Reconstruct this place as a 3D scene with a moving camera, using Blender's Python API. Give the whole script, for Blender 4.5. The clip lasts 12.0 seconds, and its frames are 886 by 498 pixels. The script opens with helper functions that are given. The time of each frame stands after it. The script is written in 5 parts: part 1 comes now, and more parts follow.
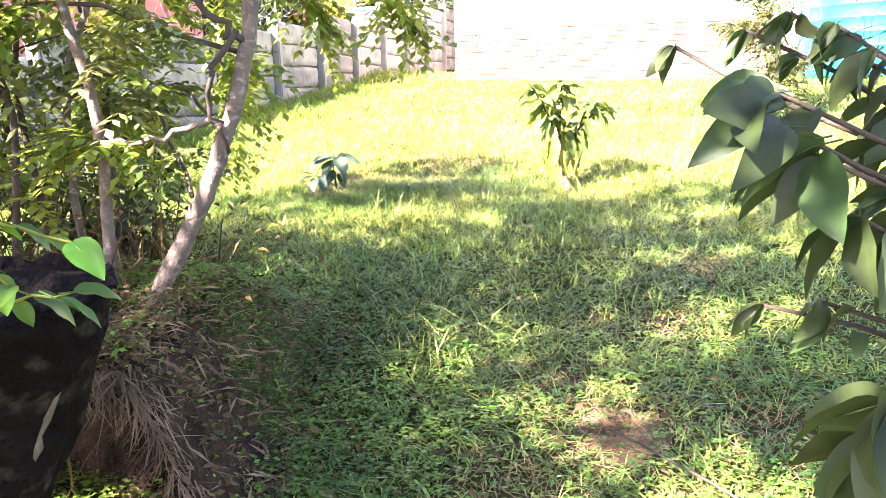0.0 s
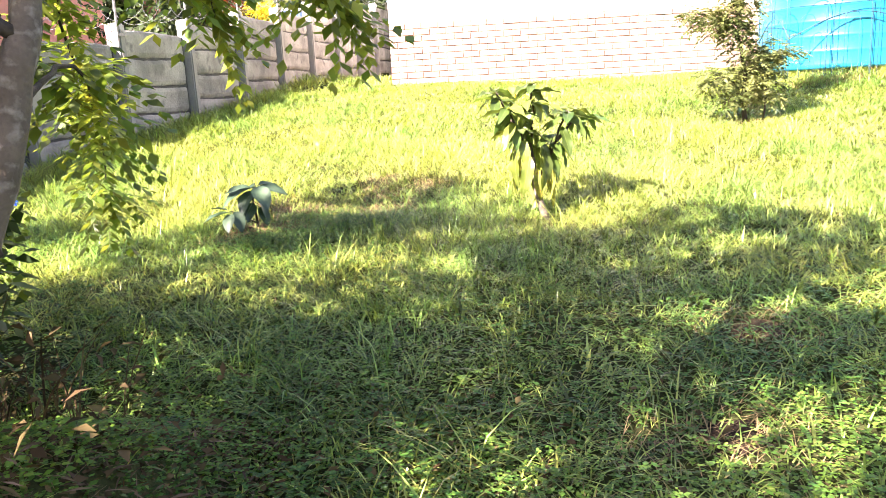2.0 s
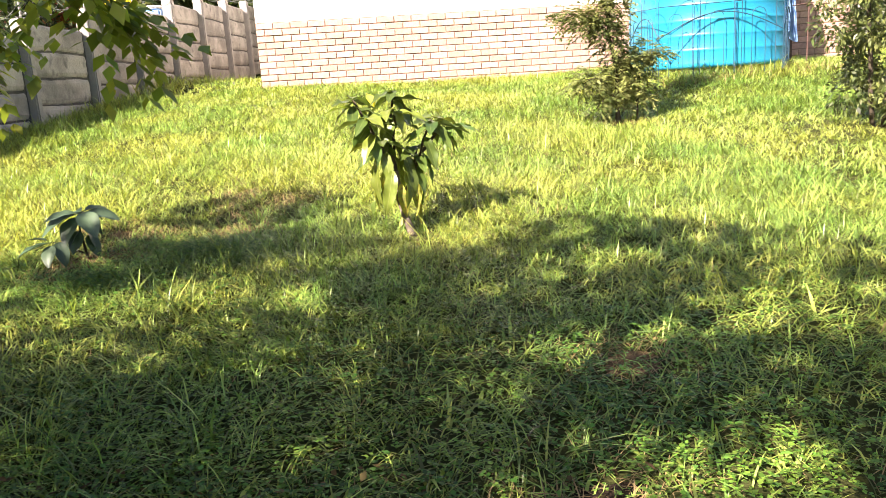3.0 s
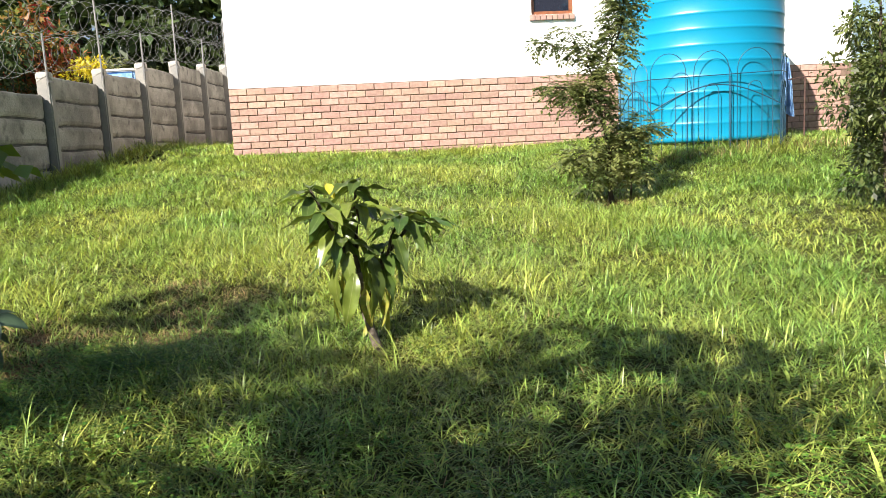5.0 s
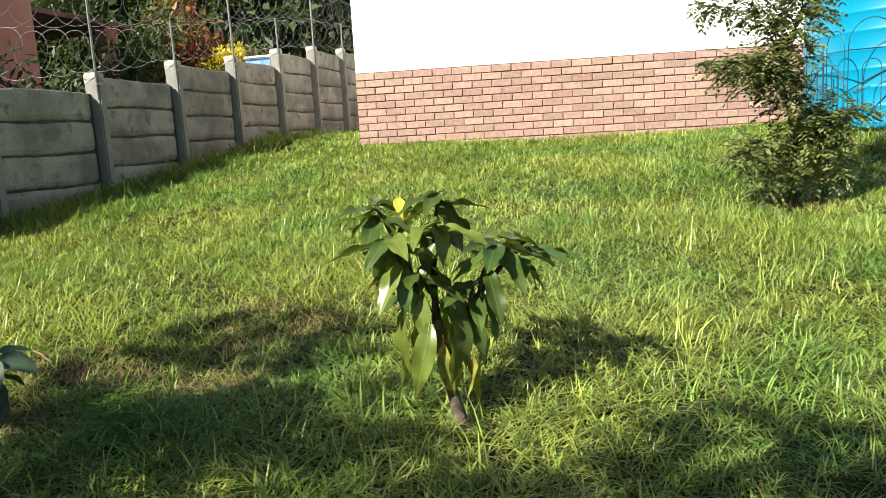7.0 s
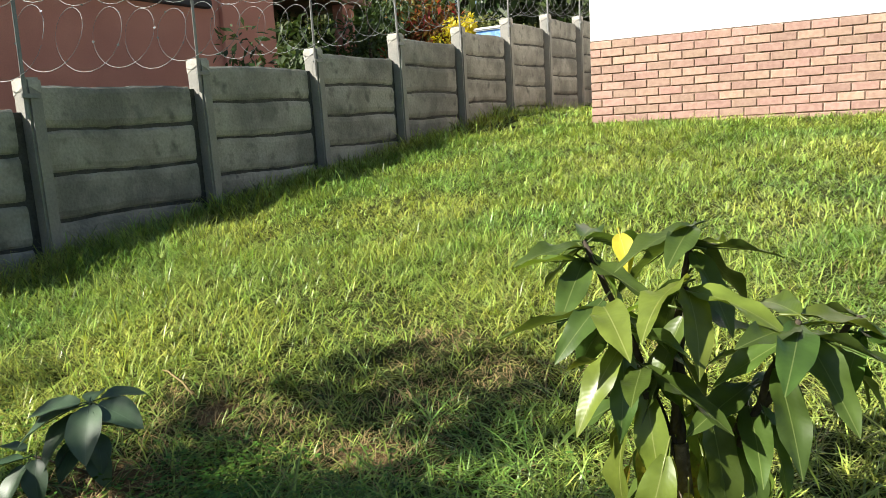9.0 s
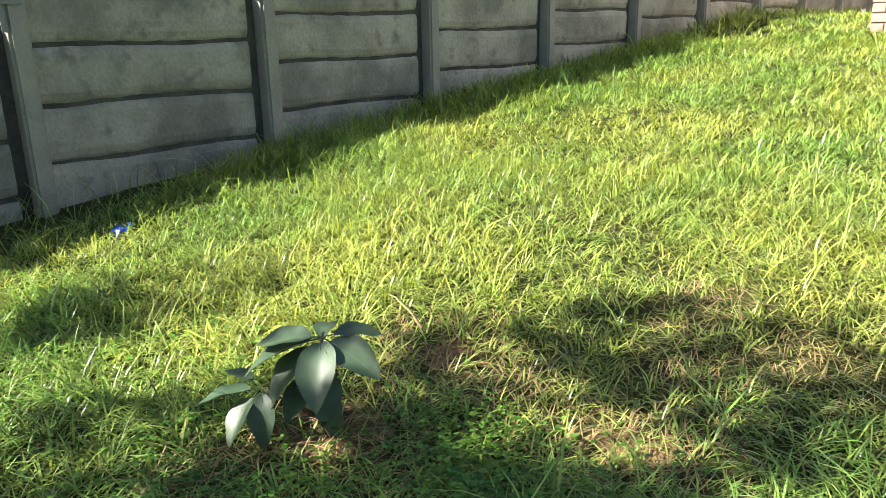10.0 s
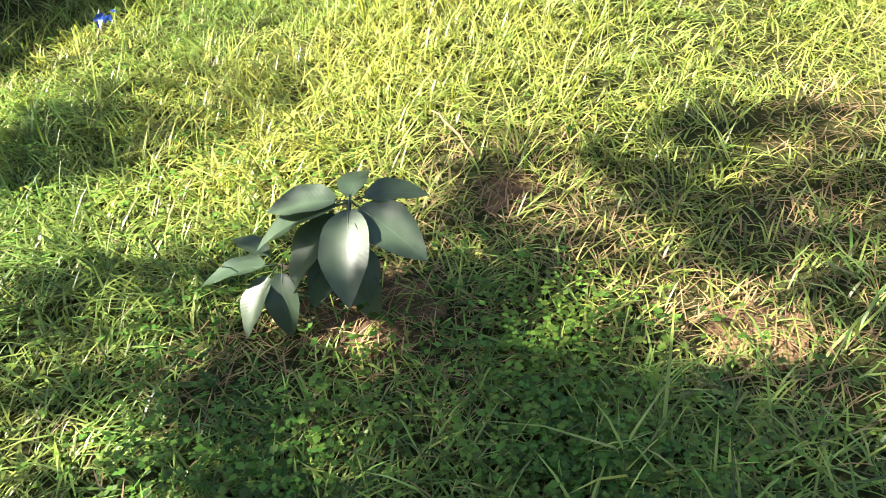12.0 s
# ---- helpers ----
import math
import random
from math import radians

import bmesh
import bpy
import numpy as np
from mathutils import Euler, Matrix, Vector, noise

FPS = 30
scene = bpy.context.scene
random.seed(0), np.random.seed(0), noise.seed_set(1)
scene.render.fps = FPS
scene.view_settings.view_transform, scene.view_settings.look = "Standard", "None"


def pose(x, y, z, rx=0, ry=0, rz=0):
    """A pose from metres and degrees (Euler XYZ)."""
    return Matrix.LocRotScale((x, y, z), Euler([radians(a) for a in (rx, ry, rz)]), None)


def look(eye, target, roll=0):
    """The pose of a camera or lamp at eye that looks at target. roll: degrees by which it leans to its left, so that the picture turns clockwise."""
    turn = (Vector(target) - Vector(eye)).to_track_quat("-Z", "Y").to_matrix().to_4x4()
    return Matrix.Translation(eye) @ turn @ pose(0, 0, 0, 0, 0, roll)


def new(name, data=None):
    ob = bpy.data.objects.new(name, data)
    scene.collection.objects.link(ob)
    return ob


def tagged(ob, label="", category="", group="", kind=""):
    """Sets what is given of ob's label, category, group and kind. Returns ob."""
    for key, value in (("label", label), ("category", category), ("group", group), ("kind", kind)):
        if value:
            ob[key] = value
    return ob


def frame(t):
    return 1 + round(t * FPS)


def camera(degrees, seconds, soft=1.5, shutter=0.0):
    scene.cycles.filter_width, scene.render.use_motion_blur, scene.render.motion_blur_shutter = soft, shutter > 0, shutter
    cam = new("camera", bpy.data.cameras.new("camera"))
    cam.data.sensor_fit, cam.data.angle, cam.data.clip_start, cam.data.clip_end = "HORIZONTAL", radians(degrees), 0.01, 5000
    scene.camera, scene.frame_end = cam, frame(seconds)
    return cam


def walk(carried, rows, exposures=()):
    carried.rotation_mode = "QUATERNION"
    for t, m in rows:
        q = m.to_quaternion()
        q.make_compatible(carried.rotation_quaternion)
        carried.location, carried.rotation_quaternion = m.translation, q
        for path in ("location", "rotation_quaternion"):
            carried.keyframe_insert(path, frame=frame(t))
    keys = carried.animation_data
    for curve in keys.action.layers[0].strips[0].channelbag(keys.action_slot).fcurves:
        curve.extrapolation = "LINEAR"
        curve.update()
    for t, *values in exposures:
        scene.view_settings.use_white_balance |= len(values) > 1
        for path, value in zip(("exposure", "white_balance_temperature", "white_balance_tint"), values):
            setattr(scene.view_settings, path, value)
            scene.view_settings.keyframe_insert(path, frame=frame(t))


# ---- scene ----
cam = camera(60.8, 12.0, soft=0.6)
PATH = [
    (0, (0.565, 1.407, 1.786), (0.433, 3.36, 1.373), -1.3),
    (0.5, (0.496, 1.615, 1.757), (0.269, 3.549, 1.303), -1.7),
    (1, (0.463, 1.904, 1.746), (0.215, 3.805, 1.177), -2.0),
    (1.5, (0.464, 2.099, 1.753), (0.227, 4.016, 1.234), -2.4),
    (1.8, (0.415, 2.324, 1.803), (0.325, 4.267, 1.34), -2.4),
    (1.9, (0.412, 2.406, 1.811), (0.38, 4.357, 1.373), -2.1),
    (2, (0.441, 2.458, 1.825), (0.469, 4.415, 1.412), -3.0),
    (2.5, (0.567, 2.687, 1.822), (0.87, 4.616, 1.389), -3.5),
    (3, (0.639, 2.827, 1.866), (0.944, 4.756, 1.432), -3.6),
    (3.5, (0.639, 3.06, 1.882), (0.936, 5.018, 1.606), -3.6),
    (3.7, (0.642, 3.197, 1.903), (0.932, 5.159, 1.651), -3.5),
    (5.3, (0.869, 3.593, 1.985), (1.232, 5.538, 1.695), -2.8),
    (5.5, (0.903, 3.754, 1.981), (1.25, 5.702, 1.689), -2.8),
    (6, (0.971, 3.975, 2.01), (1.246, 5.935, 1.719), -3.0),
    (6.5, (1.082, 4.194, 1.996), (1.237, 6.166, 1.697), -3.2),
    (6.7, (1.124, 4.271, 2.02), (1.186, 6.246, 1.711), -3.4),
    (8.3, (1.05, 5.022, 2.027), (0.713, 6.972, 1.738), -1.9),
    (8.5, (1.055, 5.172, 2.032), (0.62, 7.104, 1.757), -2.2),
    (9, (1.072, 5.339, 2.056), (0.429, 7.203, 1.72), -3.6),
    (9.5, (0.929, 5.489, 2.038), (0.041, 7.217, 1.567), -4.2),
    (10, (0.629, 5.671, 2.067), (-0.425, 7.272, 1.496), -1.2),
    (10.5, (0.509, 5.814, 2.09), (-0.613, 7.229, 1.231), -1.5),
    (11, (0.412, 5.987, 2.095), (-0.674, 7.287, 1.032), -1.8),
    (11.5, (0.37, 6.045, 2.095), (-0.685, 7.284, 0.934), -3.6),
    (12, (0.303, 6.09, 2.095), (-0.686, 7.369, 0.916), -5.0),
]
EXPOSURES = [(0.0, 4.0, 6450, 36), (1.0, 3.75, 6500, 35), (1.5, 3.7, 6500, 34), (2.0, 3.2, 6700, 30), (2.5, 2.6, 7000, 26), (3.0, 2.35, 7100, 24), (3.5, 2.0, 7000, 21), (5.3, 1.4, 6500, 11), (6.5, 1.25, 6500, 8), (9.0, 1.3, 6500, 6), (9.5, 1.85, 6500, 9), (10.0, 2.1, 6500, 11), (11.0, 2.4, 6500, 15), (12.0, 2.42, 6600, 20)]
walk(cam, [(t, look(eye, target, roll)) for t, eye, target, roll in PATH], EXPOSURES)


# ---- light ----
SUN_WAY = Vector((0.574, 0.555, -0.602))
world = bpy.data.worlds.new("sky")
scene.world = world
world.use_nodes = True
wn = world.node_tree.nodes
sky = wn.new("ShaderNodeTexSky")
sky.sky_type, sky.sun_disc = "NISHITA", False
sky.sun_elevation, sky.sun_rotation = radians(37), radians(226)
world.node_tree.links.new(sky.outputs[0], wn["Background"].inputs[0])
wn["Background"].inputs[1].default_value = 0.05
sun = new("sun", bpy.data.lights.new("sun", "SUN"))
sun.data.energy, sun.data.angle, sun.data.color = 5.0, radians(0.55), (1.0, 0.94, 0.84)
sun.matrix_world = look((-12, -12, 14), Vector((-12, -12, 14)) + SUN_WAY)

# ---- materials ----


def mat(name, color, rough=0.8, metal=0.0, vary=0.25, scale=8.0, fine=90.0, bump=0.3, depth=0.01, through_light=0.0, other=None, spots=None, per="none", hue=0.0, gloss=0.5):
    """A surface with blotches and fine grain; other: a second colour in the blotches; spots: a colour for small stains."""
    m = bpy.data.materials.new(name)
    m.use_nodes = True
    nt = m.node_tree
    n, l = nt.nodes, nt.links
    bsdf = n["Principled BSDF"]
    pos = n.new("ShaderNodeNewGeometry")
    big = n.new("ShaderNodeTexNoise")
    big.inputs["Scale"].default_value, big.inputs["Detail"].default_value = scale, 4
    small = n.new("ShaderNodeTexNoise")
    small.inputs["Scale"].default_value, small.inputs["Detail"].default_value = fine, 3
    l.new(pos.outputs["Position"], big.inputs["Vector"])
    l.new(pos.outputs["Position"], small.inputs["Vector"])
    mix = n.new("ShaderNodeMix")
    mix.data_type = "RGBA"
    dark = other or tuple(c * (1 - vary) for c in color)
    mix.inputs["A"].default_value, mix.inputs["B"].default_value = (*dark, 1), (*color, 1)
    ramp = n.new("ShaderNodeMapRange")
    ramp.inputs["From Min"].default_value, ramp.inputs["From Max"].default_value = 0.38, 0.62
    l.new(big.outputs["Fac"], ramp.inputs["Value"])
    l.new(ramp.outputs[0], mix.inputs["Factor"])
    out = mix.outputs["Result"]
    hsv = n.new("ShaderNodeHueSaturation")
    val = n.new("ShaderNodeMapRange")
    val.inputs["To Min"].default_value, val.inputs["To Max"].default_value = 1 - vary, 1 + vary
    if per == "island":
        l.new(pos.outputs["Random Per Island"], val.inputs["Value"])
    elif per == "object":
        info = n.new("ShaderNodeObjectInfo")
        l.new(info.outputs["Random"], val.inputs["Value"])
    else:
        l.new(small.outputs["Fac"], val.inputs["Value"])
    l.new(val.outputs[0], hsv.inputs["Value"])
    if hue and per != "none":
        hv = n.new("ShaderNodeMapRange")
        hv.inputs["To Min"].default_value, hv.inputs["To Max"].default_value = 0.5 - hue, 0.5 + hue
        wob = n.new("ShaderNodeMath")
        wob.operation = "FRACT"
        mul = n.new("ShaderNodeMath")
        mul.operation, mul.inputs[1].default_value = "MULTIPLY", 7.31
        l.new((pos.outputs["Random Per Island"] if per == "island" else info.outputs["Random"]), mul.inputs[0])
        l.new(mul.outputs[0], wob.inputs[0])
        l.new(wob.outputs[0], hv.inputs["Value"])
        l.new(hv.outputs[0], hsv.inputs["Hue"])
    l.new(out, hsv.inputs["Color"])
    out = hsv.outputs["Color"]
    if spots:
        sp = n.new("ShaderNodeTexNoise")
        sp.inputs["Scale"].default_value, sp.inputs["Detail"].default_value = scale * 3.3, 6
        l.new(pos.outputs["Position"], sp.inputs["Vector"])
        cut = n.new("ShaderNodeMapRange")
        cut.inputs["From Min"].default_value, cut.inputs["From Max"].default_value = 0.55, 0.72
        l.new(sp.outputs["Fac"], cut.inputs["Value"])
        m2 = n.new("ShaderNodeMix")
        m2.data_type = "RGBA"
        m2.inputs["B"].default_value = (*spots, 1)
        l.new(out, m2.inputs["A"])
        l.new(cut.outputs[0], m2.inputs["Factor"])
        out = m2.outputs["Result"]
    l.new(out, bsdf.inputs["Base Color"])
    bsdf.inputs["Roughness"].default_value, bsdf.inputs["Metallic"].default_value = rough, metal
    bsdf.inputs["Specular IOR Level"].default_value = gloss
    if bump:
        b = n.new("ShaderNodeBump")
        b.inputs["Strength"].default_value, b.inputs["Distance"].default_value = bump, depth
        l.new(small.outputs["Fac"], b.inputs["Height"])
        l.new(b.outputs[0], bsdf.inputs["Normal"])
    if through_light:
        tr = n.new("ShaderNodeBsdfTranslucent")
        ms = n.new("ShaderNodeMixShader")
        ms.inputs[0].default_value = through_light
        bright = n.new("ShaderNodeHueSaturation")
        bright.inputs["Value"].default_value, bright.inputs["Saturation"].default_value = 1.5, 1.1
        bright.inputs["Hue"].default_value = 0.485
        l.new(out, bright.inputs["Color"])
        l.new(bright.outputs[0], tr.inputs[0])
        l.new(bsdf.outputs[0], ms.inputs[1])
        l.new(tr.outputs[0], ms.inputs[2])
        l.new(ms.outputs[0], n["Material Output"].inputs[0])
    return m


def veins(m, pale, gap=0.010):
    """Side veins as relief and a pale midrib, along the leaf's own axes."""
    nt = m.node_tree
    n, l = nt.nodes, nt.links
    bsdf = n["Principled BSDF"]
    tc = n.new("ShaderNodeTexCoord")
    xyz = n.new("ShaderNodeSeparateXYZ")
    l.new(tc.outputs["Object"], xyz.inputs[0])

    def op(kind, a, b=None):
        q = n.new("ShaderNodeMath")
        q.operation = kind
        for i, v in enumerate((a, b)):
            if v is None:
                continue
            if isinstance(v, (int, float)):
                q.inputs[i].default_value = v
            else:
                l.new(v, q.inputs[i])
        return q.outputs[0]
    y = op("ABSOLUTE", xyz.outputs[1])
    wave = op("SINE", op("MULTIPLY", op("SUBTRACT", xyz.outputs[0], op("MULTIPLY", y, 0.8)), 6.283 / gap))
    b = n.new("ShaderNodeBump")
    b.inputs["Strength"].default_value, b.inputs["Distance"].default_value = 0.035, 0.0015
    l.new(wave, b.inputs["Height"])
    l.new(b.outputs[0], bsdf.inputs["Normal"])
    rib = op("LESS_THAN", y, 0.0009)
    mix = n.new("ShaderNodeMix")
    mix.data_type = "RGBA"
    src = bsdf.inputs["Base Color"].links[0].from_socket
    mix.inputs["B"].default_value = (*pale, 1)
    l.new(src, mix.inputs["A"])
    l.new(op("MULTIPLY", rib, 0.45), mix.inputs["Factor"])
    l.new(mix.outputs["Result"], bsdf.inputs["Base Color"])


M_SOIL = mat("soil", (0.22, 0.145, 0.075), 0.95, vary=0.45, scale=6, fine=70, bump=0.8, depth=0.02, other=(0.09, 0.06, 0.035), gloss=0.03)
# soil darkened so that the gaps between the grass blades look shaded
M_LAWN = mat("shaded_lawn_soil", (0.05, 0.055, 0.02), 0.95, vary=0.45, scale=3, fine=60, bump=0.8, depth=0.02, other=(0.04, 0.045, 0.016), gloss=0.03)
M_GRASS = mat("grass", (0.302, 0.358, 0.078), 0.38, vary=0.74, scale=1.1, other=(0.18, 0.285, 0.06), bump=0, through_light=0.26, per="island", hue=0.028, gloss=0.5)
M_WEED = mat("weed", (0.135, 0.245, 0.035), 0.45, vary=0.6, scale=2.5, other=(0.055, 0.14, 0.02), bump=0, through_light=0.3, per="island", hue=0.025, gloss=0.3)
M_DRY = mat("dry_grass", (0.37, 0.265, 0.125), 0.8, vary=0.35, scale=3, other=(0.28, 0.20, 0.09), bump=0, through_light=0.2, per="island", hue=0.015)
M_LITTER = mat("litter", (0.13, 0.088, 0.038), 0.9, vary=0.5, scale=3, other=(0.07, 0.052, 0.024), bump=0, through_light=0.1, per="island", hue=0.02, gloss=0.08)
M_BARK = mat("pale_bark", (0.15, 0.115, 0.085), 0.85, vary=0.3, scale=14, fine=120, bump=0.6, depth=0.006, other=(0.09, 0.07, 0.05), spots=(0.27, 0.23, 0.19))
M_DARKBARK = mat("dark_bark", (0.06, 0.045, 0.03), 0.9, vary=0.4, scale=14, fine=120, bump=0.6, depth=0.006)
M_ROCK = mat("dark_rock", (0.012, 0.009, 0.008), 0.9, vary=0.5, scale=5, fine=40, bump=0.9, depth=0.03, spots=(0.045, 0.038, 0.03), gloss=0.06)
M_LEAF = mat("broad_leaf", (0.075, 0.125, 0.024), 0.38, vary=0.25, scale=20, fine=160, bump=0.15, depth=0.002, through_light=0.28, per="object", hue=0.02, gloss=0.6)
M_BLUELEAF = mat("blue_green_leaf", (0.062, 0.108, 0.058), 0.46, vary=0.2, scale=20, fine=160, bump=0.15, depth=0.002, through_light=0.2, per="object", hue=0.015, gloss=0.5)
M_OLDLEAF = mat("yellowing_leaf", (0.36, 0.34, 0.06), 0.5, vary=0.3, scale=25, fine=160, bump=0.2, depth=0.002, through_light=0.4, other=(0.16, 0.20, 0.04), spots=(0.20, 0.12, 0.04))
# darker than broad_leaf: the shade over the shrub is put into the colour
M_SHRUBSHADE = mat("shaded_shrub_leaf", (0.04, 0.068, 0.02), 0.5, vary=0.3, scale=20, fine=160, bump=0.15, depth=0.002, through_light=0.25, per="object", hue=0.035, gloss=0.3)
M_VINE = mat("vine_leaf", (0.055, 0.14, 0.015), 0.4, vary=0.25, scale=20, fine=160, bump=0.15, depth=0.002, through_light=0.5, per="object", hue=0.02)
M_YELLOW = mat("yellow_leaf", (0.62, 0.55, 0.06), 0.45, vary=0.15, scale=25, bump=0.1, depth=0.002, through_light=0.35)
M_CROWN = mat("small_leaf", (0.23, 0.28, 0.05), 0.45, vary=0.4, scale=2, other=(0.11, 0.18, 0.03), bump=0, through_light=0.5, per="island", hue=0.025)
M_BUSH = mat("bush_leaf", (0.185, 0.205, 0.068), 0.45, vary=0.45, scale=3, other=(0.065, 0.09, 0.027), bump=0, through_light=0.3, per="island", hue=0.02)
M_DENSE = mat("side_shrub_leaf", (0.115, 0.14, 0.04), 0.45, vary=0.5, scale=3, other=(0.04, 0.06, 0.018), bump=0, through_light=0.25, per="island", hue=0.02)
# a darker version of small_leaf, with the shade on the greenery in its colour
M_SHADELEAF = mat("shaded_leaf", (0.055, 0.085, 0.02), 0.6, vary=0.4, scale=1.5, other=(0.03, 0.055, 0.013), bump=0, through_light=0.25, per="island", hue=0.02)
# lighter copy of broad_leaf: the glow of backlit leaves is in the colour
M_BACKLITLEAF = mat("backlit_leaf", (0.15, 0.21, 0.035), 0.35, vary=0.25, scale=20, fine=160, bump=0.15, depth=0.002, through_light=0.35, per="object", hue=0.02, gloss=0.6)
M_BLUEPLASTIC = mat("blue_plastic", (0.02, 0.08, 0.4), 0.4, vary=0.2, scale=20)
M_CROTON = mat("croton_leaf", (0.26, 0.07, 0.03), 0.5, vary=0.4, scale=1.5, other=(0.16, 0.17, 0.03), bump=0, through_light=0.3, per="island", hue=0.03)
M_BRICK = mat("brick", (0.385, 0.245, 0.198), 0.85, vary=0.18, scale=25, fine=220, bump=0.5, depth=0.004, other=(0.315, 0.195, 0.155), per="object", hue=0.012)
M_BRICKS = mat("bricks", (0.385, 0.245, 0.198), 0.85, vary=0.18, scale=25, fine=220, bump=0.5, depth=0.004, other=(0.315, 0.195, 0.155), per="island", hue=0.012)
M_MORTAR = mat("mortar", (0.20, 0.13, 0.095), 0.95, vary=0.3, scale=12, fine=150, bump=0.6, depth=0.005)
M_PLASTER = mat("white_plaster", (0.83, 0.82, 0.79), 0.85, vary=0.05, scale=1.3, fine=110, bump=0.25, depth=0.003)
M_CONCRETE = mat("concrete", (0.325, 0.312, 0.272), 0.92, vary=0.28, scale=2.4, fine=45, bump=0.7, depth=0.01, other=(0.17, 0.165, 0.145), spots=(0.13, 0.128, 0.115))
# near-black: mould at the joints, and the shade in joints and beside posts
M_MOULDSHADE = mat("mouldy_shade_concrete", (0.075, 0.073, 0.065), 0.95, vary=0.4, scale=6, fine=60, bump=0.7, depth=0.01, other=(0.04, 0.04, 0.037))
M_POST = mat("post_concrete", (0.26, 0.248, 0.222), 0.9, vary=0.2, scale=5, fine=60, bump=0.5, depth=0.006, other=(0.22, 0.215, 0.2))
M_LIME = mat("chipped_lime", (0.44, 0.42, 0.38), 0.9, vary=0.25, scale=14, fine=80, bump=0.5, depth=0.005)
M_STEEL = mat("galvanised_steel", (0.19, 0.195, 0.19), 0.55, metal=0.5, vary=0.15, scale=12, fine=90, bump=0.1, depth=0.002)
M_TANK = mat("tank_plastic", (0.0, 0.21, 0.36), 0.34, vary=0.05, scale=2, fine=120, bump=0.06, depth=0.002, gloss=0.5)
M_WIRE = mat("painted_wire", (0.012, 0.05, 0.085), 0.5, vary=0.3, scale=20, bump=0.1)
M_CLOTH = mat("blue_cloth", (0.25, 0.42, 0.66), 0.9, vary=0.2, scale=14, fine=200, bump=0.3, depth=0.004, other=(0.12, 0.25, 0.5))
M_RUST = mat("rusty_iron", (0.09, 0.045, 0.035), 0.8, vary=0.35, scale=20, fine=120, bump=0.4, depth=0.003)
M_TERRA = mat("terracotta_plaster", (0.56, 0.25, 0.185), 0.9, vary=0.12, scale=1.2, fine=80, bump=0.3, depth=0.004, other=(0.49, 0.21, 0.155))
M_TRIM = mat("dark_trim", (0.035, 0.03, 0.035), 0.7, vary=0.2, scale=5)
M_GLASS = mat("dark_glass", (0.012, 0.012, 0.02), 0.08, vary=0.1, scale=3, bump=0)
M_WOOD = mat("red_wood", (0.22, 0.075, 0.03), 0.5, vary=0.3, scale=18, fine=160, bump=0.3, depth=0.003)
M_ROOF = mat("roof_sheet", (0.24, 0.12, 0.09), 0.7, vary=0.2, scale=2, fine=40)
M_STONE = mat("pale_concrete", (0.47, 0.42, 0.34), 0.9, vary=0.2, scale=6, fine=70, bump=0.5, depth=0.008)

M_HOLLOWSOIL = mat("dark_hollow_soil", (0.075, 0.048, 0.032), 0.95, vary=0.5, scale=9, fine=70, bump=1.0, depth=0.03, other=(0.03, 0.022, 0.016), gloss=0.03)
M_STRAW = mat("straw", (0.25, 0.17, 0.10), 0.85, vary=0.45, scale=6, other=(0.15, 0.10, 0.06), bump=0, through_light=0.15, per="island", hue=0.015, gloss=0.1)
for leaf_m, pale in ((M_BACKLITLEAF, (0.4, 0.42, 0.15)), (M_LEAF, (0.25, 0.3, 0.1)), (M_BLUELEAF, (0.1, 0.15, 0.1)), (M_OLDLEAF, (0.5, 0.48, 0.2)), (M_YELLOW, (0.7, 0.65, 0.2))):
    veins(leaf_m, pale)

# ---- builders ----
rng = np.random.default_rng(11)


def part(name, bm, material, parent=None, label="", smooth=False):
    me = bpy.data.meshes.new(name)
    bm.to_mesh(me)
    bm.free()
    me.materials.append(material)
    if smooth:
        me.polygons.foreach_set("use_smooth", [True] * len(me.polygons))
    ob = new(name, me)
    if parent:
        ob.parent = parent
    if label:
        ob["label"] = label
    return ob


def place(name, me, parent, m, label=""):
    """One more object on a mesh that is there already."""
    ob = new(name, me)
    ob.parent = parent
    ob.matrix_basis = m
    if label:
        ob["label"] = label
    return ob


def raw(name, verts, faces, material, parent=None, smooth=False):
    """A mesh from arrays: verts (n, 3), faces (m, 3) or (m, 4)."""
    me = bpy.data.meshes.new(name)
    verts, faces = np.asarray(verts, np.float32), np.asarray(faces, np.int32)
    k = faces.shape[1]
    me.vertices.add(len(verts))
    me.vertices.foreach_set("co", verts.ravel())
    me.loops.add(faces.size)
    me.loops.foreach_set("vertex_index", faces.ravel())
    me.polygons.add(len(faces))
    me.polygons.foreach_set("loop_start", np.arange(0, faces.size, k, dtype=np.int32))
    me.update(calc_edges=True)
    if smooth:
        me.polygons.foreach_set("use_smooth", [True] * len(faces))
    me.materials.append(material)
    ob = new(name, me)
    if parent:
        ob.parent = parent
    return ob


def box(bm, x0, y0, z0, x1, y1, z1, bevel=0.0, seg=1):
    r = bmesh.ops.create_cube(bm, size=1, matrix=Matrix.LocRotScale(((x0 + x1) / 2, (y0 + y1) / 2, (z0 + z1) / 2), None, (x1 - x0, y1 - y0, z1 - z0)))
    if bevel:
        edges = list({e for v in r["verts"] for e in v.link_edges})
        bmesh.ops.bevel(bm, geom=edges, offset=bevel, segments=seg, affect="EDGES")
    return bm


